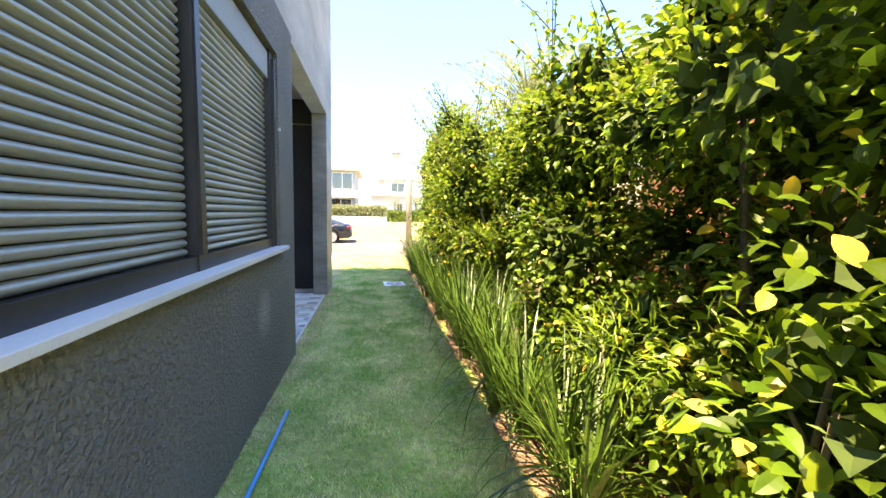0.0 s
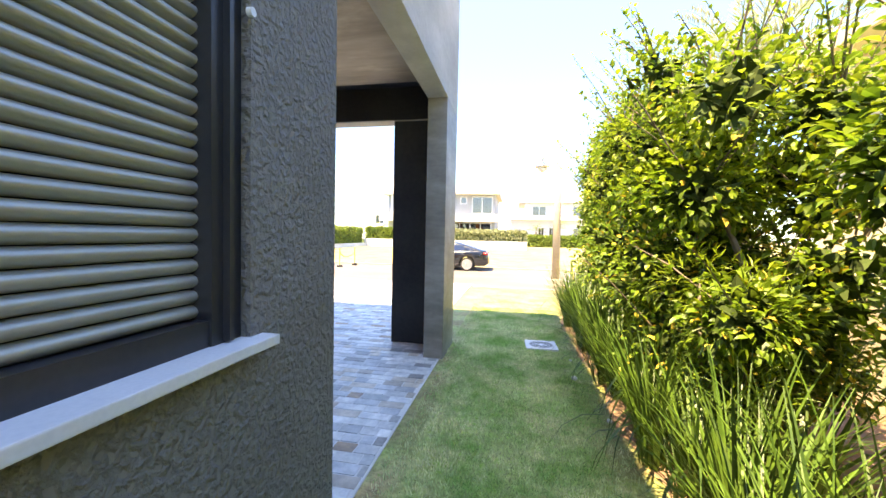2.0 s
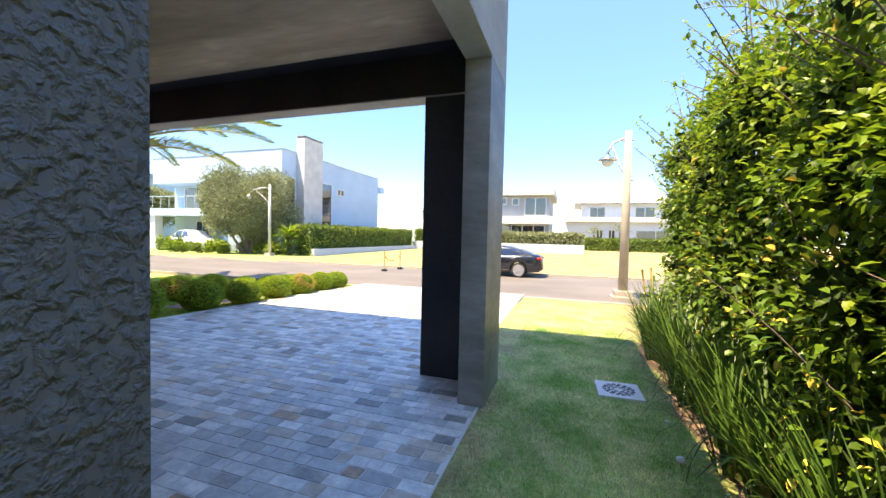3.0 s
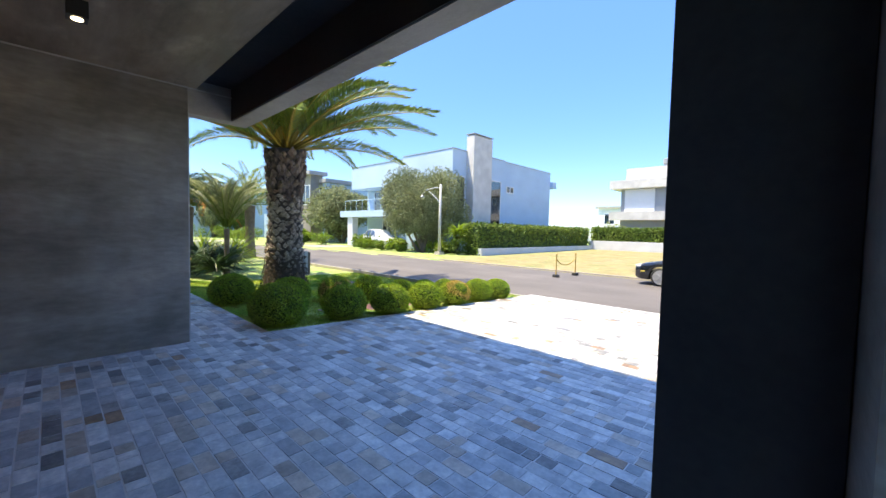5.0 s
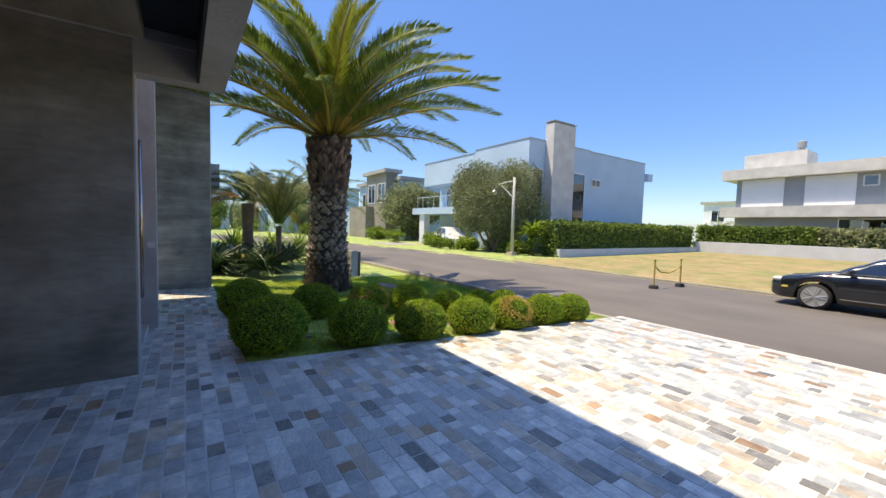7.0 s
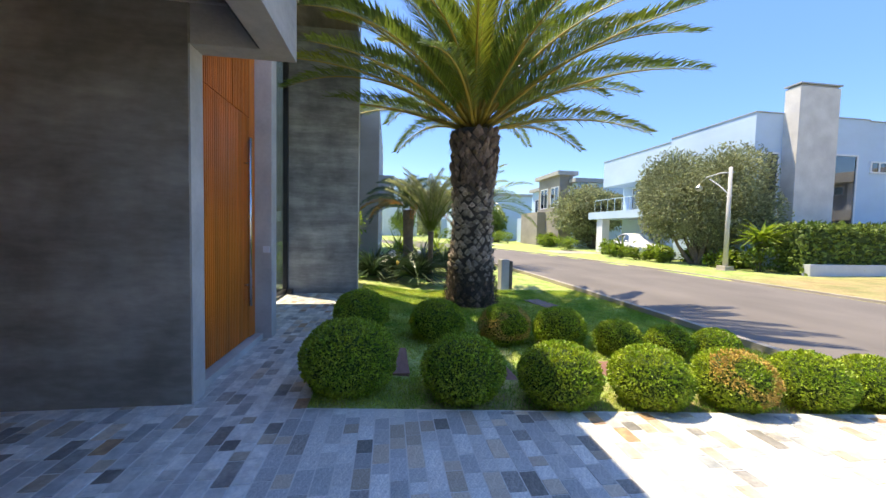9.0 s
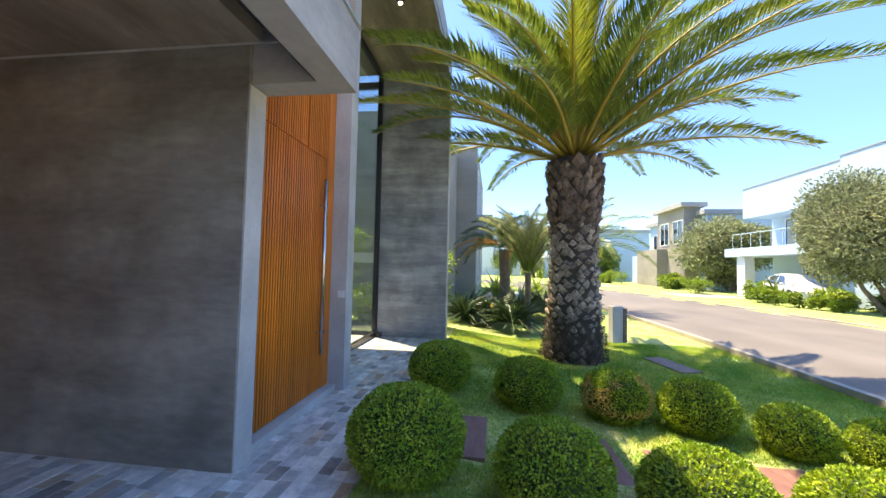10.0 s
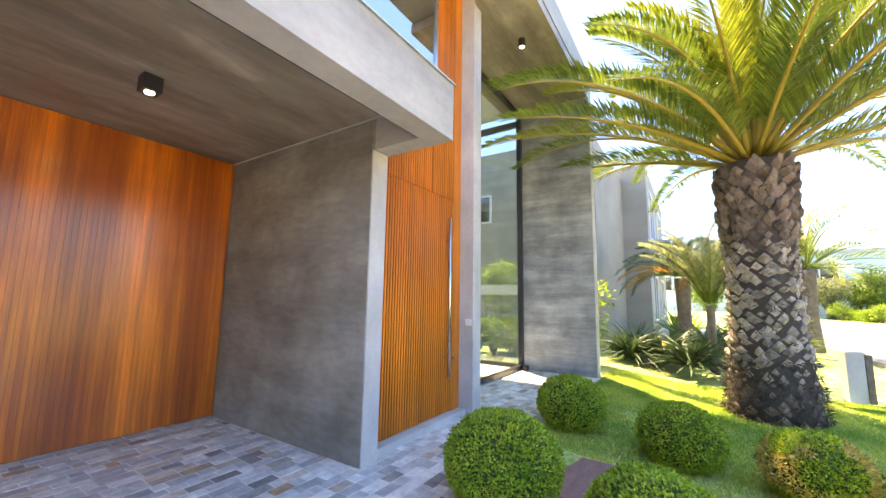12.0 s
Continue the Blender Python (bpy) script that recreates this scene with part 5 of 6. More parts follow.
plain_house(-46.5, -41, 25.6, 27, 7.4, "grey upper block of a neighbouring house", "grey_stucco")
plain_house(-74, -60, 18, 30, 6.8, "pale blue house with glazed upper floor down the street", "blue_white")
plain_house(-100, -84, 2, 14, 7.0, "distant white house at the bend of the street", "white")
plain_house(-30, -21, 78, 90, 6.4, "low distant house with flat roof", "white")
plain_house(60, 75, 70, 84, 6.5, "distant house beyond the open lot", "beige_wall")

# ---- grey neighbour beside the entrance ----
nb = house("neighbour_house", "grey stucco neighbour house with balconies")
bm = bmesh.new()
box(bm, -23.0, -17.0, -9, 6.6, 0, 7.0)
box(bm, -34, -23.0, -9, 7.6, 0, 7.6)
part("wall", bm, M["grey_stucco"], nb)
for a in (-26.5, -31.5):
    block("balcony", M["grey_paint"], a, a + 3.1, 7.6, 8.4, 3.1, 4.2, parent=nb)
for a in (-26.2, -31.2):
    window(nb, "y", 7.6, a, a + 2.4, 4.3, 6.6, 1)
    window(nb, "y", 7.6, a, a + 2.4, 0.6, 2.7, 1)
window(nb, "x", -17.0, 1.9, 2.9, 4.3, 5.4, 1, bars=0)
bm = bmesh.new()
box(bm, -13.1, -12.9, -2, 5.6, 1.58, 1.82)
for y in (-1.9, 1.5):
    box(bm, -13.08, -12.92, y, y + 0.15, -0.05, 1.58)
tagged(part("garden_rail", bm, M["white"]), "white garden beam behind the hall glazing", "garden rail")

# ---- low walls and hedges of the lot ----
structure("lot_wall_west", M["retaining"], -16.5, -16.2, 24.6, 42.0, -0.1, 0.42, label="low pale blue retaining wall under the hedge", bevel=0.02)
structure("lot_wall_north", M["retaining"], -16.5, 1.2, 42.0, 42.3, -0.1, 0.9, label="low pale retaining wall at the back of the lot", bevel=0.02)
structure("lot_wall_far", M["beige_wall"], 12.5, 20.0, 56.0, 56.3, -0.1, 1.9, label="pale boundary wall beyond the lot")


def hedge_row(x0, x1, y0, y1, z0, z1, n, seed, leaf, label, mat_name="hedge_leaf"):
    t = tagged(new("clipped_hedge"), label, "hedge")
    rr = random.Random(seed)
    # solid block, coloured dark like the shaded depth of the hedge
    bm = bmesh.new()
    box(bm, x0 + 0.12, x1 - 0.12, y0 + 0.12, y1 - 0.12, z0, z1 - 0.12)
    part("shaded_inside", bm, M["inner_shade"], t, "solid inner core darkened for the shade inside")
    verts, faces = [], []
    for _ in range(n):
        p = [rr.uniform(x0, x1), rr.uniform(y0, y1), rr.uniform(z0, z1)]
        k = rr.choices((0, 1, 2, 3), (y1 - y0, x1 - x0, y1 - y0, (x1 - x0) + (y1 - y0)))[0]
        if k == 0:
            p[0] = x1
        elif k == 1:
            p[1] = y0
        elif k == 2:
            p[0] = x0
        else:
            p[2] = z1 + 0.1 * noise.noise(Vector((p[0], p[1], 0)) * 0.7)
        p = Vector(p) + rand_dir() * 0.08
        leaf_quads(verts, faces, p, rand_dir(), rand_dir(), leaf * rr.uniform(0.6, 1.4), leaf * 0.6)
    raw("foliage", verts, faces, M[mat_name], t)


hedge_row(-17.6, -16.45, 24.6, 41.9, 0.0, 1.95, 9000, 1, 0.2, "long clipped dark green hedge on a low wall")
hedge_row(-16.4, -9.2, 42.4, 43.4, 0.2, 2.0, 4500, 2, 0.25, "bright green clipped hedge before the grey house")
hedge_row(-9.2, 1.0, 42.5, 43.8, 0.2, 1.9, 4500, 3, 0.28, "looser green hedge before the grey house", "olive_leaf")
hedge_row(1.6, 12.4, 56.0, 57.2, 0.0, 1.5, 3500, 4, 0.3, "green hedge before the white house")


def tree(at, label, r, h, trunk_h, n, seed, leaf, mat_name, squash=0.85, name="olive_tree", rz=0, depth=1.0):
    t = thing(name, at, label, "tree", rz=rz)
    t.scale = (1, depth, 1)
    rr = random.Random(seed)
    zc = h - r * squash
    blobs = []
    for _ in range(34):
        d = Vector((rr.gauss(0, 1), rr.gauss(0, 1), rr.gauss(0, 0.9))).normalized() * rr.uniform(0.3, 0.74)
        blobs.append((Vector((d.x * r, d.y * r, zc + d.z * r * squash)), r * rr.uniform(0.26, 0.42)))
    bm = bmesh.new()
    for c, br in blobs[:7]:
        b = Vector((rr.uniform(-0.2, 0.2), rr.uniform(-0.2, 0.2), -0.05))
        tube(bm, [b, b.lerp(c, 0.4) + Vector((rr.uniform(-0.15, 0.15), rr.uniform(-0.15, 0.15), 0)), c], [0.14, 0.08, 0.02], 7)
    part("trunk", bm, M["bark"], t, smooth=True)
    verts, faces = [], []
    for c, br in blobs:
        for _ in range(n // len(blobs)):
            d = Vector((rr.gauss(0, 1), rr.gauss(0, 1), rr.gauss(0, 1))).normalized()
            q = c + d * br * rr.uniform(0.5, 1.1)
            leaf_quads(verts, faces, q, (d + Vector((rr.uniform(-1, 1), rr.uniform(-1, 1), rr.uniform(-1, 1)))).normalized(), rand_dir(), leaf * rr.uniform(0.6, 1.4), leaf * 0.42)
    raw("crown", verts, faces, M[mat_name], t)


tree((-21.2, 24.0, 0), "broad bushy grey-green olive tree on a lawn", 3.85, 5.65, 1.0, 95000, 11, 0.17, "olive_leaf", 0.64, rz=47, depth=0.6)
tree((-37.3, 27.4, 0), "grey-green olive tree with several stems", 3.6, 5.8, 2.2, 24000, 12, 0.32, "olive_leaf", 0.7)
tree((-18.2, 26.2, 0), "dark green bush beside the clipped hedge", 0.9, 2.0, 0.4, 2500, 13, 0.16, "hedge_leaf", name="garden_bush")
tree((-85, 24, 0), "distant green street tree", 4.0, 7.5, 2.5, 2600, 14, 0.5, "hedge_leaf", name="street_tree")
tree((-100, 16, 0), "distant green street tree", 4.5, 7.0, 2.5, 2600, 15, 0.5, "olive_leaf", name="street_tree")
tree((-57.5, 23.4, 0), "round green tree before a pale house", 2.3, 4.8, 1.2, 5000, 16, 0.3, "hedge_leaf", name="street_tree")
tree((-56.5, 20.3, 0), "grey-green street tree beside a low hedge", 2.0, 4.4, 1.3, 5000, 19, 0.28, "olive_leaf", name="street_tree")
tree((-69.5, 15.4, 0), "grey-green street tree at the bend", 2.6, 4.8, 1.3, 4000, 17, 0.34, "olive_leaf", name="street_tree")
tree((-79.0, 11.0, 0), "leafy green street tree at the bend", 3.0, 5.6, 1.6, 3600, 18, 0.4, "hedge_leaf", name="street_tree")
hedge_row(-58.5, -51.0, 21.2, 22.4, -0.05, 0.85, 2600, 77, 0.16, "low bright green hedge along the street bend", "leaf_young")


def tuft(at, label, n, length, width, seed, mat_name="hedge_leaf", name="garden_tuft", up=0.8):
    t = thing(name, at, label, "garden plant")
    rr = random.Random(seed)
    verts, faces = [], []
    for _ in range(n):
        a, e = rr.uniform(0, 6.283), rr.uniform(0.15, 1.45) * up
        d = Vector((math.cos(a) * math.cos(e), math.sin(a) * math.cos(e), math.sin(e)))
        leaf_quads(verts, faces, Vector((0, 0, 0.05)), d, Vector((0, 0, 1)), length * rr.uniform(0.6, 1.1), width, droop=rr.uniform(0.1, 0.4))
    raw("foliage", verts, faces, M[mat_name], t)
    return t


# low planting across the street
structure("driveway", M["kerb"], -33.5, -29.5, 20.4, 26.0, -0.2, -0.035, label="pale concrete driveway across the street", category="driveway")
structure("driveway_far", M["kerb"], -47.5, -43.0, 15.0, 25.0, -0.2, -0.035, label="pale concrete driveway further down the street", category="driveway")
for i, (x, y, s, h) in enumerate([(-29.0, 24.3, 1.0, 0.9), (-24.5, 24.8, 1.2, 1.0), (-22.0, 24.9, 1.3, 0.9), (-19.6, 24.6, 1.1, 0.8), (-39.5, 24.0, 1.3, 1.0), (-41.5, 24.6, 1.2, 1.3), (-52.5, 22.5, 1.6, 1.6), (-56, 21.0, 1.6, 1.5),
                                  (-61, 18.8, 1.7, 1.3), (-66, 16.5, 1.8, 1.8), (-70, 14.0, 1.8, 2.2), (-76, 10.5, 2.2, 2.6)]):
    shrub("garden_shrub", (x, y, -0.05), "leafy green garden shrub across the street", "shrub", (s, s, h), 1100, 0.2, 0.1, [("hedge_leaf", 2), ("leaf_young", 1)], 480 + i, blobs=9, group="street shrubs", inner=150)
for i, (x, y, r) in enumerate([(-25.2, 22.3, 0.5), (-24.2, 22.6, 0.5), (-23.2, 22.8, 0.45), (-26.6, 22.5, 0.55), (-22.2, 23.0, 0.4), (-34.5, 23.4, 0.9), (-33.2, 23.2, 0.7),
                                (-48, 22.5, 1.1), (-50.5, 22, 1.2), (-54, 20.5, 1.3), (-58, 19.0, 1.3)]):
    shrub("mound_shrub", (x, y, -0.05), "bright green clipped mound across the street", "shrub", (r, r, r * 1.3), 700, 0.13, 0.08, [("hedge_leaf", 2), ("leaf_young", 1)], 400 + i, blobs=7, group="street mounds")
tuft((-27.2, 23.8, 0), "dark green cycad with stiff leaves", 90, 1.5, 0.16, 21, "leaf", "cycad")
tuft((-17.9, 24.2, 1.2), "yellow-green yucca rosette above a bush", 70, 1.3, 0.14, 22, "leaf_young", "yucca")
shrub("yucca_bush", (-17.9, 24.2, 0), "leafy base of the yucca beside the hedge", "shrub", (0.7, 0.7, 1.6), 900, 0.2, 0.08, [("hedge_leaf", 1)], 430, blobs=7)
palm("garden_palm", (-15.5, 44.6, 0), "small feather palm behind the retaining wall", 1.4, 0.2, 0.16, 22, 1.8, 31, "palm_young", boots=False, leaflets=26, leaf_len=0.5)
palm("garden_palm", (6.3, 60.0, 0), "young palm before the white house", 2.6, 0.15, 0.12, 14, 1.6, 32, "palm_young", boots=False, leaflets=20, leaf_len=0.5)
palm("garden_palm", (3.0, 60.0, 0), "young palm before the white house", 2.2, 0.15, 0.12, 14, 1.5, 33, "palm_young", boots=False, leaflets=20, leaf_len=0.5)

# planting between the two houses
palm("feather_palm", (-17.3, 8.85, -0.05), "dark green feather palm with some orange dead fronds", 2.2, 0.24, 0.19, 46, 1.75, 34, "agave_leaf", boots=False, leaflets=60, leaf_len=0.34, low=-0.2)
palm("feather_palm", (-14.8, 9.4, -0.1), "silvery feather palm with fine fronds", 1.5, 0.12, 0.08, 40, 1.95, 35, "olive_leaf", boots=False, leaflets=80, leaf_len=0.26, low=0.75)
palm("feather_palm", (-20.5, 12.1, 0), "tall arching feather palm behind the date palm", 2.5, 0.3, 0.22, 26, 2.6, 36, "palm_leaf", boots=False, leaflets=46, leaf_len=0.45, low=-0.3)
for i, (x, y, s) in enumerate([(-15.3, 8.4, 1.2), (-16.4, 9.3, 1.35), (-15.9, 7.7, 1.2), (-17.2, 10.2, 1.3), (-15.0, 7.7, 1.1), (-14.4, 9.0, 1.1), (-17.9, 9.4, 1.4)]):
    ag = tuft((x, y, 0), "dark blue-green agave or cycad rosette", 130, s, 0.085, 50 + i, "agave_leaf", "agave", up=0.75)
    if i == 0:
        bm = bmesh.new()
        lathe(bm, [(0.12, 0.1), (0.17, 0.25), (0.15, 0.4), (0.07, 0.5)], 14)
        part("heart", bm, M["palm_stalk"], ag, "pale tan felted heart of the rosette", smooth=True)
for i, (x, y) in enumerate([(-19.5, 8.6), (-20.6, 8.9), (-21.5, 10.4), (-18.6, 10.9)]):
    tuft((x, y, 0), "yellow-green ornamental grass", 160, 1.5, 0.05, 60 + i, "leaf_young", "ornamental_grass", up=1.05)
shrub("corner_shrub", (-13.6, 7.0, 0), "slim yellow-green shrub beside the tall pier", "shrub", (0.4, 0.4, 2.3), 900, 0.13, 0.07, [("leaf", 1), ("leaf_young", 2)], 440, blobs=8)
for i, (x, y, z) in enumerate([(-13.6, 4.6, 1.0), (-13.7, 3.4, 1.1), (-13.5, 2.2, 1.0), (-14.4, 4.2, 3.0), (-14.4, 2.4, 3.2), (-13.8, 5.5, 0.9)]):
    shrub("courtyard_shrub", (x, y, 0), "leafy green courtyard shrub behind the hall glazing", "shrub", (0.6, 0.6, z), 1500, 0.14, 0.06, [("leaf", 1), ("leaf_young", 2)], 450 + i, blobs=9, group="courtyard shrubs")

for x, y, r in ((-17.6, 8.3, 0.14), (-18.3, 9.3, 0.13)):
    bm = bmesh.new()
    lathe(bm, [(r * 0.5, 0), (r * 0.95, r * 0.5), (r, r * 1.1), (r * 0.8, r * 1.7), (r * 0.35, r * 2.0)], 16)
    o = tagged(part("garden_globe", bm, M["white"], smooth=True), "white rounded garden globe among agaves", "garden ornament", "garden globes")
    o.location = (x, y, 0.4)
    bm = bmesh.new()
    lathe(bm, [(r * 0.7, 0), (r * 0.6, 0.41)], 12)
    part("foot", bm, M["concrete_pale"], o).location = (0, 0, -0.4)

# ---- neighbour behind the hedge ----
nr = house("hedge_neighbour", "beige neighbour house with pitched roof behind the hedge")
bm = bmesh.new()
box(bm, 5.9, 14, -2, 11.2, 0, 4.8)
part("wall", bm, M["beige_wall"], nr)
bm = bmesh.new()
v = [bm.verts.new(c) for c in ((5.3, 11.8, 4.8), (14.6, 11.8, 4.8), (14.6, -2.6, 4.8), (5.3, -2.6, 4.8), (5.3, 11.8, 4.98), (14.6, 11.8, 4.98), (14.6, -2.6, 4.98), (5.3, -2.6, 4.98),
                               (8.5, 8.0, 6.4), (11.0, 8.0, 6.4), (11.0, 1.0, 6.4), (8.5, 1.0, 6.4))]
for f in ((0, 1, 2, 3), (0, 4, 5, 1), (1, 5, 6, 2), (2, 6, 7, 3), (3, 7, 4, 0), (4, 8, 9, 5), (5, 9, 10, 6), (6, 10, 11, 7), (7, 11, 8, 4), (8, 11, 10, 9)):
    bm.faces.new([v[k] for k in f])
part("roof", bm, M["beige_wall"], nr)
structure("boundary_wall", M["terracotta"], 2.75, 2.9, -3.0, 3.7, -0.1, 2.2, label="brick-red boundary wall behind the hedge", category="wall")
structure("garden_ledge", M["beige_wall"], 3.0, 3.3, 3.9, 6.6, -0.1, 0.95, label="pale rendered garden wall behind the hedge")
bm = bmesh.new()
tube(bm, [(2.35, 4.25, -0.05), (2.36, 4.25, 1.2)], [0.08, 0.07], 8)
tagged(part("fence_post", bm, M["bark"], smooth=True), "weathered round timber fence post in the hedge gap", "fence post")
for x, y, r in ((3.0, 3.5, 0.2), (2.75, 3.1, 0.16), (3.3, 2.9, 0.2)):
    t = thing("flower_pot", (x, y, 0), "terracotta flower pot on the soil", "flower pot", "pots")
    bm = bmesh.new()
    lathe(bm, [(r * 0.65, 0), (r * 0.95, r * 1.4), (r * 1.08, r * 1.4), (r * 1.08, r * 1.7), (r * 0.9, r * 1.7), (r * 0.85, r * 1.45)], 18)
    part("pot", bm, M["terracotta"], t, smooth=True)
palm("neighbour_palm", (5.0, 12.2, 0), "pale feather palm behind the hedge", 4.6, 0.3, 0.24, 34, 3.0, 37, "olive_leaf", boots=False, leaflets=50, leaf_len=0.45)
# ---- small things on the ground ----
def garden_hose():
    bm = bmesh.new()
    tube(bm, [(-0.66, 1.2, 0.02), (-0.645, 1.6, 0.02), (-0.637, 1.9, 0.02), (-0.63, 2.3, 0.022), (-0.622, 2.7, 0.02)], 0.014, 8)
    tagged(part("water_pipe", bm, M["hose_blue"], smooth=True), "blue plastic pipe lying on the grass", "pipe")


garden_hose()
dr = thing("drain_cover", (0.337, 7.47, 0.0), "square white drain cover with a round pierced pattern", "drain cover", rz=2)
bm = bmesh.new()
box(bm, -0.2, 0.2, -0.2, 0.2, -0.02, 0.012, bevel=0.004)
part("plate", bm, M["sill"], dr)
bm = bmesh.new()
for ring, n, l in ((0.05, 6, 0.02), (0.09, 10, 0.03), (0.13, 16, 0.034)):
    for k in range(n):
        a = 2 * math.pi * (k + 0.5 * (ring > 0.08)) / n
        c = Vector((ring * math.cos(a), ring * math.sin(a), 0.0145))
        d, s = Vector((math.cos(a), math.sin(a), 0)) * l * 0.5, Vector((-math.sin(a), math.cos(a), 0)) * ring * 2.1 / n
        v = [bm.verts.new(c + e) for e in (-d - s, d - s, d + s, -d + s)]
        bm.faces.new(v)
r = bmesh.ops.extrude_face_region(bm, geom=bm.faces[:])
bmesh.ops.translate(bm, vec=(0, 0, -0.01), verts=[v for v in r["geom"] if isinstance(v, bmesh.types.BMVert)])
part("slots", bm, M["frame_black"], dr, "dark drain slots")
for x, y, r in ((0.586, 6.31, 0.03), (0.72, 5.45, 0.022), (0.63, 6.9, 0.018)):
    bm = bmesh.new()
    bmesh.ops.create_icosphere(bm, subdivisions=2, radius=r)
    for v in bm.verts:
        v.co *= 1 + 0.15 * noise.noise(v.co * 30)
        v.co.z *= 0.75
    st = tagged(part("pebble", bm, M["sill"], smooth=True), "pale rounded pebble on the lawn", "pebble", "pebbles")
    st.location = (x, y, r * 0.6)

# bare soil strip under the border plants
verts, faces = [], []
for i in range(26):
    y = 1.0 + i * 0.34
    verts += [(0.8 + 0.06 * math.sin(i * 1.3), y, -0.006), (1.5, y, 0.03), (3.7, y, 0.01)]
for i in range(25):
    for k in (0, 1):
        a = i * 3 + k
        faces.append((a, a + 1, a + 4, a + 3))
tagged(raw("planting_bed", verts, faces, M["soil"], smooth=True), "brown bare soil of the planting bed", "soil", kind="structure")

# dark red stepping slabs
def slab(x, y, sx, sy, rz=0.0):
    bm = bmesh.new()
    box(bm, -sx / 2, sx / 2, -sy / 2, sy / 2, -0.03, 0.014, bevel=0.006)
    o = tagged(part("stepping_slab", bm, M["porphyry"]), "dark reddish rough stone slab set in the lawn", "stepping stone", "stepping slabs")
    o.matrix_world = pose(x, y, ground_z(x, y) + 0.012, 0, -math.degrees(math.atan2(ground_z(x + 0.3, y) - ground_z(x - 0.3, y), 0.6)), rz)


for x, y in ((-7.85, 8.15), (-7.75, 9.32), (-7.6, 10.1), (-7.45, 10.85), (-7.3, 11.6)):
    slab(x, y, 0.95, 0.5)
slab(-11.55, 11.62, 1.05, 0.4, 12)

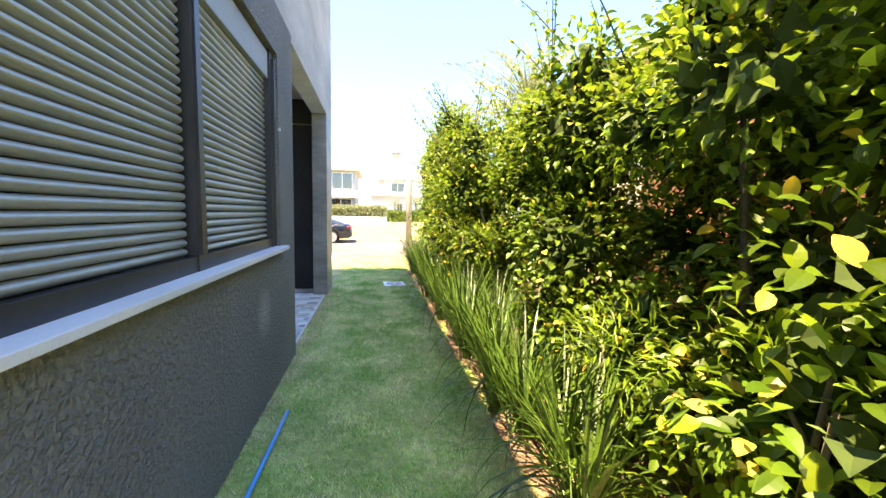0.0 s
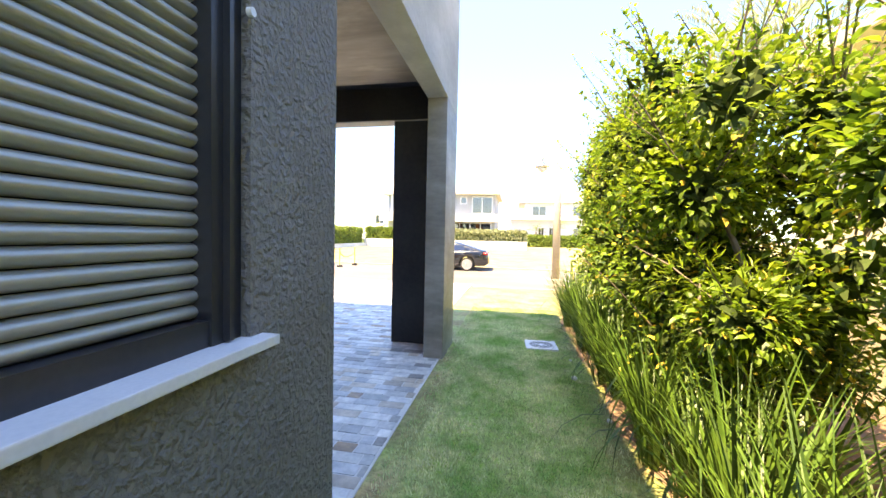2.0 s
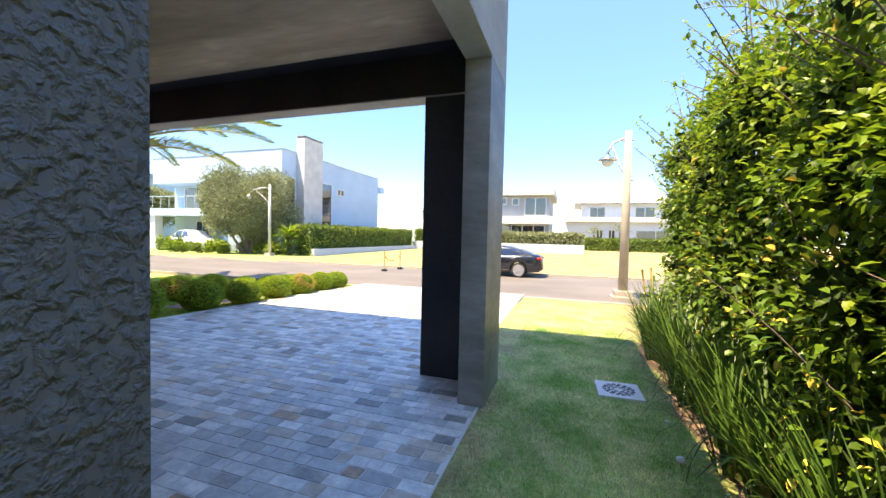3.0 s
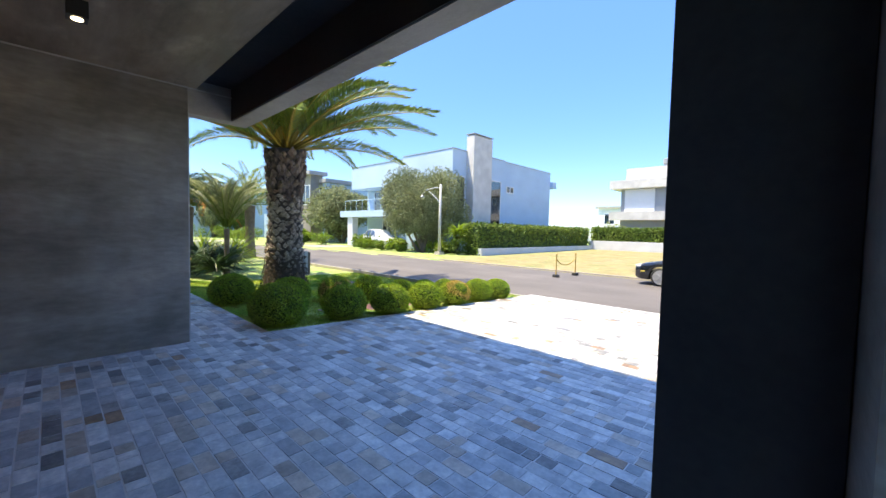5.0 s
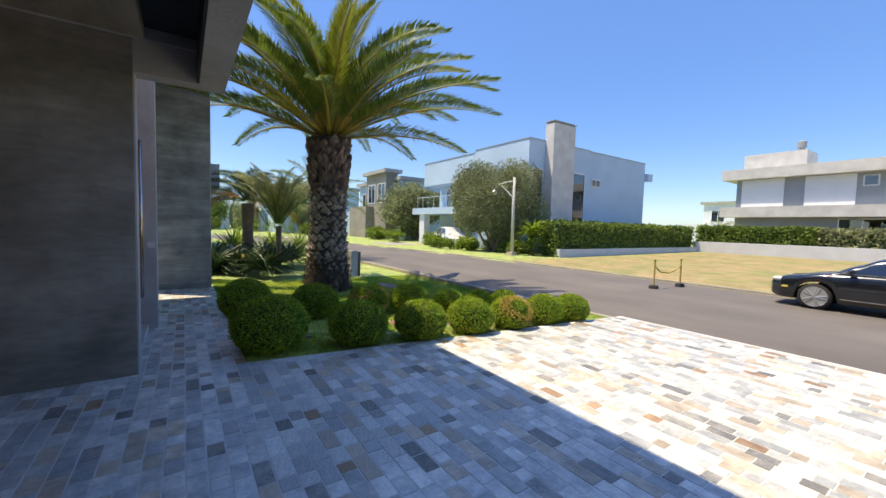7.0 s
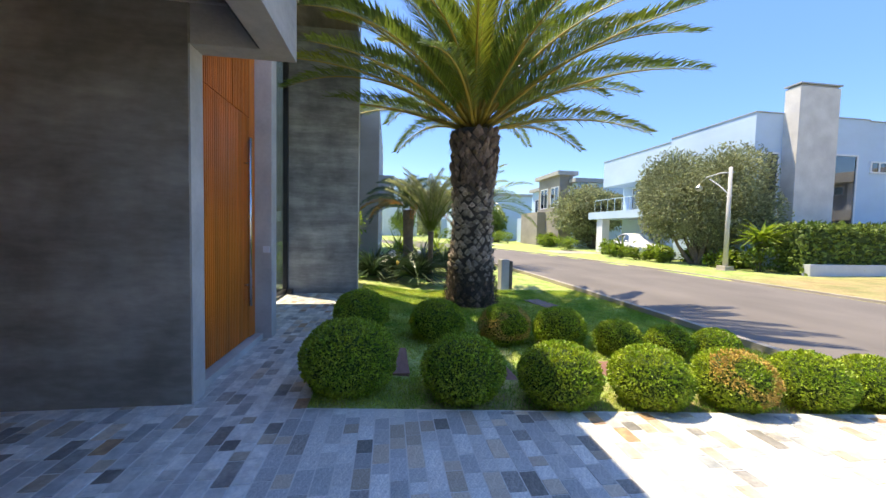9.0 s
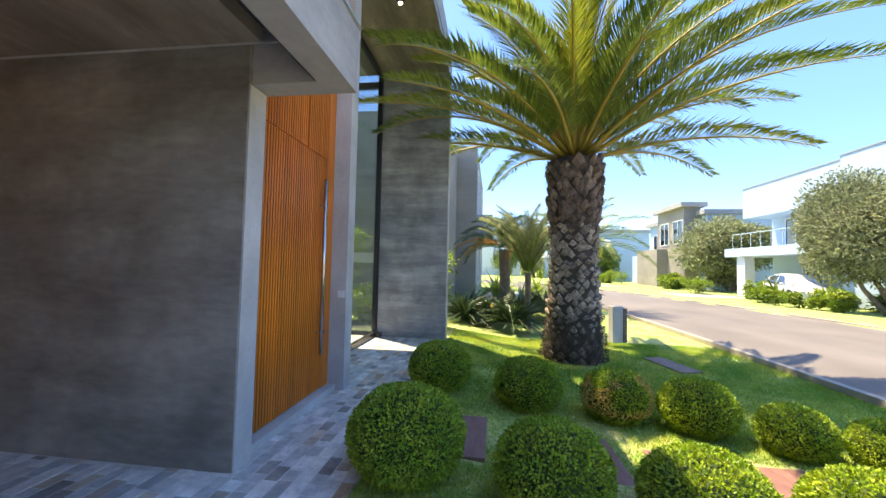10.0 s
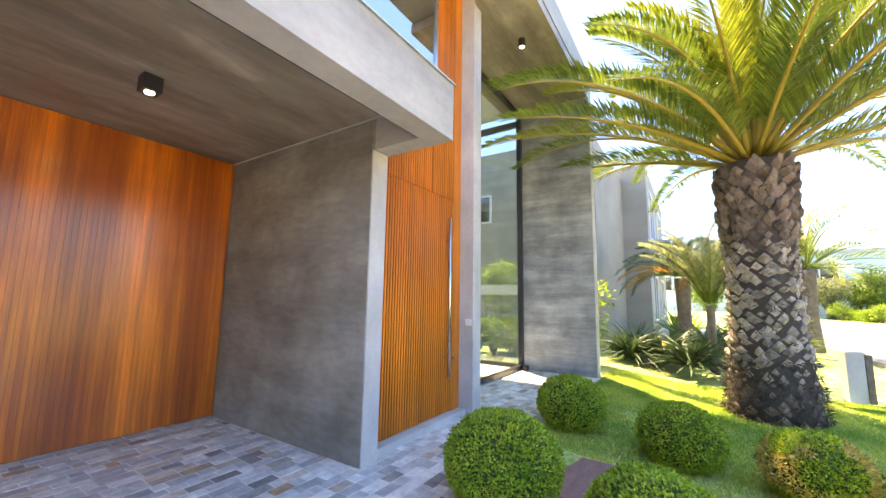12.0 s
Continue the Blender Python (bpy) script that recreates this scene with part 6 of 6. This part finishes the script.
# ---- paving ----
def paving():
    floor = tagged(new("paving"), "paving of small pale grey and ochre split stones", "paving", kind="structure")
    bm = bmesh.new()
    box(bm, -6.79, -0.86, 3.84, 7.4, -0.06, -0.003)
    prism(bm, [(lawn_edge(7.5), 7.5), (-6.79, 7.4), (-1.25, 7.4), (-1.25, 13.46), (lawn_edge(13.46), 13.46)], -0.16, -0.003)
    box(bm, -12.2, -6.79, 5.98, 7.5, -0.2, -0.003)
    part("joint_bed", bm, M["grout"], floor)
    rr = random.Random(3)
    kinds = ["stone"] * 20 + ["stone_grey"] * 9 + ["stone_dark"] * 3 + ["stone_warm"] * 6 + ["stone_rust"] * 1
    bm = bmesh.new()
    box(bm, -0.5, 0.5, -0.5, 0.5, -0.03, 0.0)
    bmesh.ops.bevel(bm, geom=[e for e in bm.edges if e.verts[0].co.z > -0.01 and e.verts[1].co.z > -0.01], offset=0.012, segments=1, affect="EDGES")
    meshes = {}
    for k in sorted(set(kinds)):
        b2 = bm.copy()
        me = bpy.data.meshes.new("stone")
        b2.to_mesh(me)
        b2.free()
        me.materials.append(M[k])
        meshes[k] = me
    bm.free()
    joined = {k: ([], []) for k in sorted(set(kinds))}
    count = 0
    row_w = 0.111
    y = 3.86
    while y < 13.4:
        if y < 5.98:
            spans = [(-6.78, -0.87)]
        elif y < 7.36:
            spans = [(-12.18, -0.87)]
        elif y < 7.5:
            spans = [(-12.18, -1.27)]
        else:
            spans = [(lawn_edge(y + 0.05) + 0.02, -1.27)]
        for x0, x1 in spans:
            x = x0 - rr.uniform(0, 0.2)
            while x < x1:
                w = rr.choice((0.1, 0.13, 0.16, 0.19, 0.22, 0.25))
                a, b = max(x, x0), min(x + w, x1)
                if b - a > 0.05:
                    k = rr.choice(kinds)
                    cx, cy, sx, sy = (a + b) / 2, y + row_w / 2, b - a - 0.006, row_w - 0.006
                    z = rr.uniform(-0.0015, 0.0015)
                    if -6.5 < cx < -4.3 and 7.4 < cy < 9.6 and count < 298:
                        o = new("stone", meshes[k])
                        o.parent = floor
                        o.matrix_basis = Matrix.LocRotScale((cx, cy, z), Euler((rr.uniform(-0.006, 0.006), rr.uniform(-0.006, 0.006), 0)), (sx, sy, 1))
                        count += 1
                    else:
                        v, f = joined[k]
                        n = len(v)
                        e = 0.0025
                        hx, hy = sx / 2, sy / 2
                        tz = rr.uniform(-0.002, 0.002)
                        v += [(cx - hx, cy - hy, -0.02), (cx + hx, cy - hy, -0.02), (cx + hx, cy + hy, -0.02), (cx - hx, cy + hy, -0.02),
                              (cx - hx + e, cy - hy + e, z + tz), (cx + hx - e, cy - hy + e, z), (cx + hx - e, cy + hy - e, z - tz), (cx - hx + e, cy + hy - e, z)]
                        f += [(n + 4, n + 5, n + 6, n + 7), (n, n + 1, n + 5, n + 4), (n + 1, n + 2, n + 6, n + 5), (n + 2, n + 3, n + 7, n + 6), (n + 3, n, n + 4, n + 7)]
                x += w
        y += row_w
    for k, (v, f) in joined.items():
        raw("stones", v, f, M[k + "_joined"], floor, kind="stuff")


paving()

# ---- grass blades ----
def grass(name, region, n, h, seed, avoid=(), blade="grass_blade"):
    rr = random.Random(seed)
    verts, faces = [], []
    x0, x1, y0, y1 = region
    for _ in range(n):
        x, y = rr.uniform(x0, x1), rr.uniform(y0, y1)
        if x < -2 and x > lawn_edge(y) - 0.02:
            continue
        if (x > 0.42 and rr.random() < (x - 0.42) / 0.4) or (-0.84 < x < -0.6 and rr.random() < 0.6):
            continue
        if x < -2 and y > 8.5 and -9.0 < x - 0.165 * y < -7.5 and rr.random() < 0.55:
            continue
        if any(a < x < b and c < y < d for a, b, c, d in avoid):
            continue
        if noise.noise(Vector((x * 1.6, y * 1.6, 3))) < rr.uniform(-0.9, 0.1):
            continue
        z = ground_z(x, y)
        a = rr.uniform(0, 6.283)
        hh = h * rr.uniform(0.5, 1.3)
        w = 0.0035
        dx, dy = math.cos(a) * w, math.sin(a) * w
        lx, ly = rr.uniform(-0.8, 0.8) * hh, rr.uniform(-0.8, 0.8) * hh
        b = len(verts)
        verts += [(x - dx, y - dy, z - 0.002), (x + dx, y + dy, z - 0.002), (x + lx, y + ly, z + hh)]
        faces.append((b, b + 1, b + 2))
    tagged(raw(name, verts, faces, M[blade]), "short mown green grass blades", "grass", kind="stuff")


grass("grass", (-0.84, 0.95, -0.5, 10.0), 210000, 0.026, 1, [(-0.84, -0.8, 3.8, 6.6), (0.14, 0.54, 7.27, 7.67)])
grass("grass", (-13.5, -5.9, 7.52, 13.45), 330000, 0.034, 2, [(-8.35, -7.3, 7.9, 8.4), (-8.2, -7.25, 9.07, 9.57), (-8.1, -7.1, 9.85, 10.35), (-7.95, -6.95, 10.6, 11.1)], "lawn_blade")
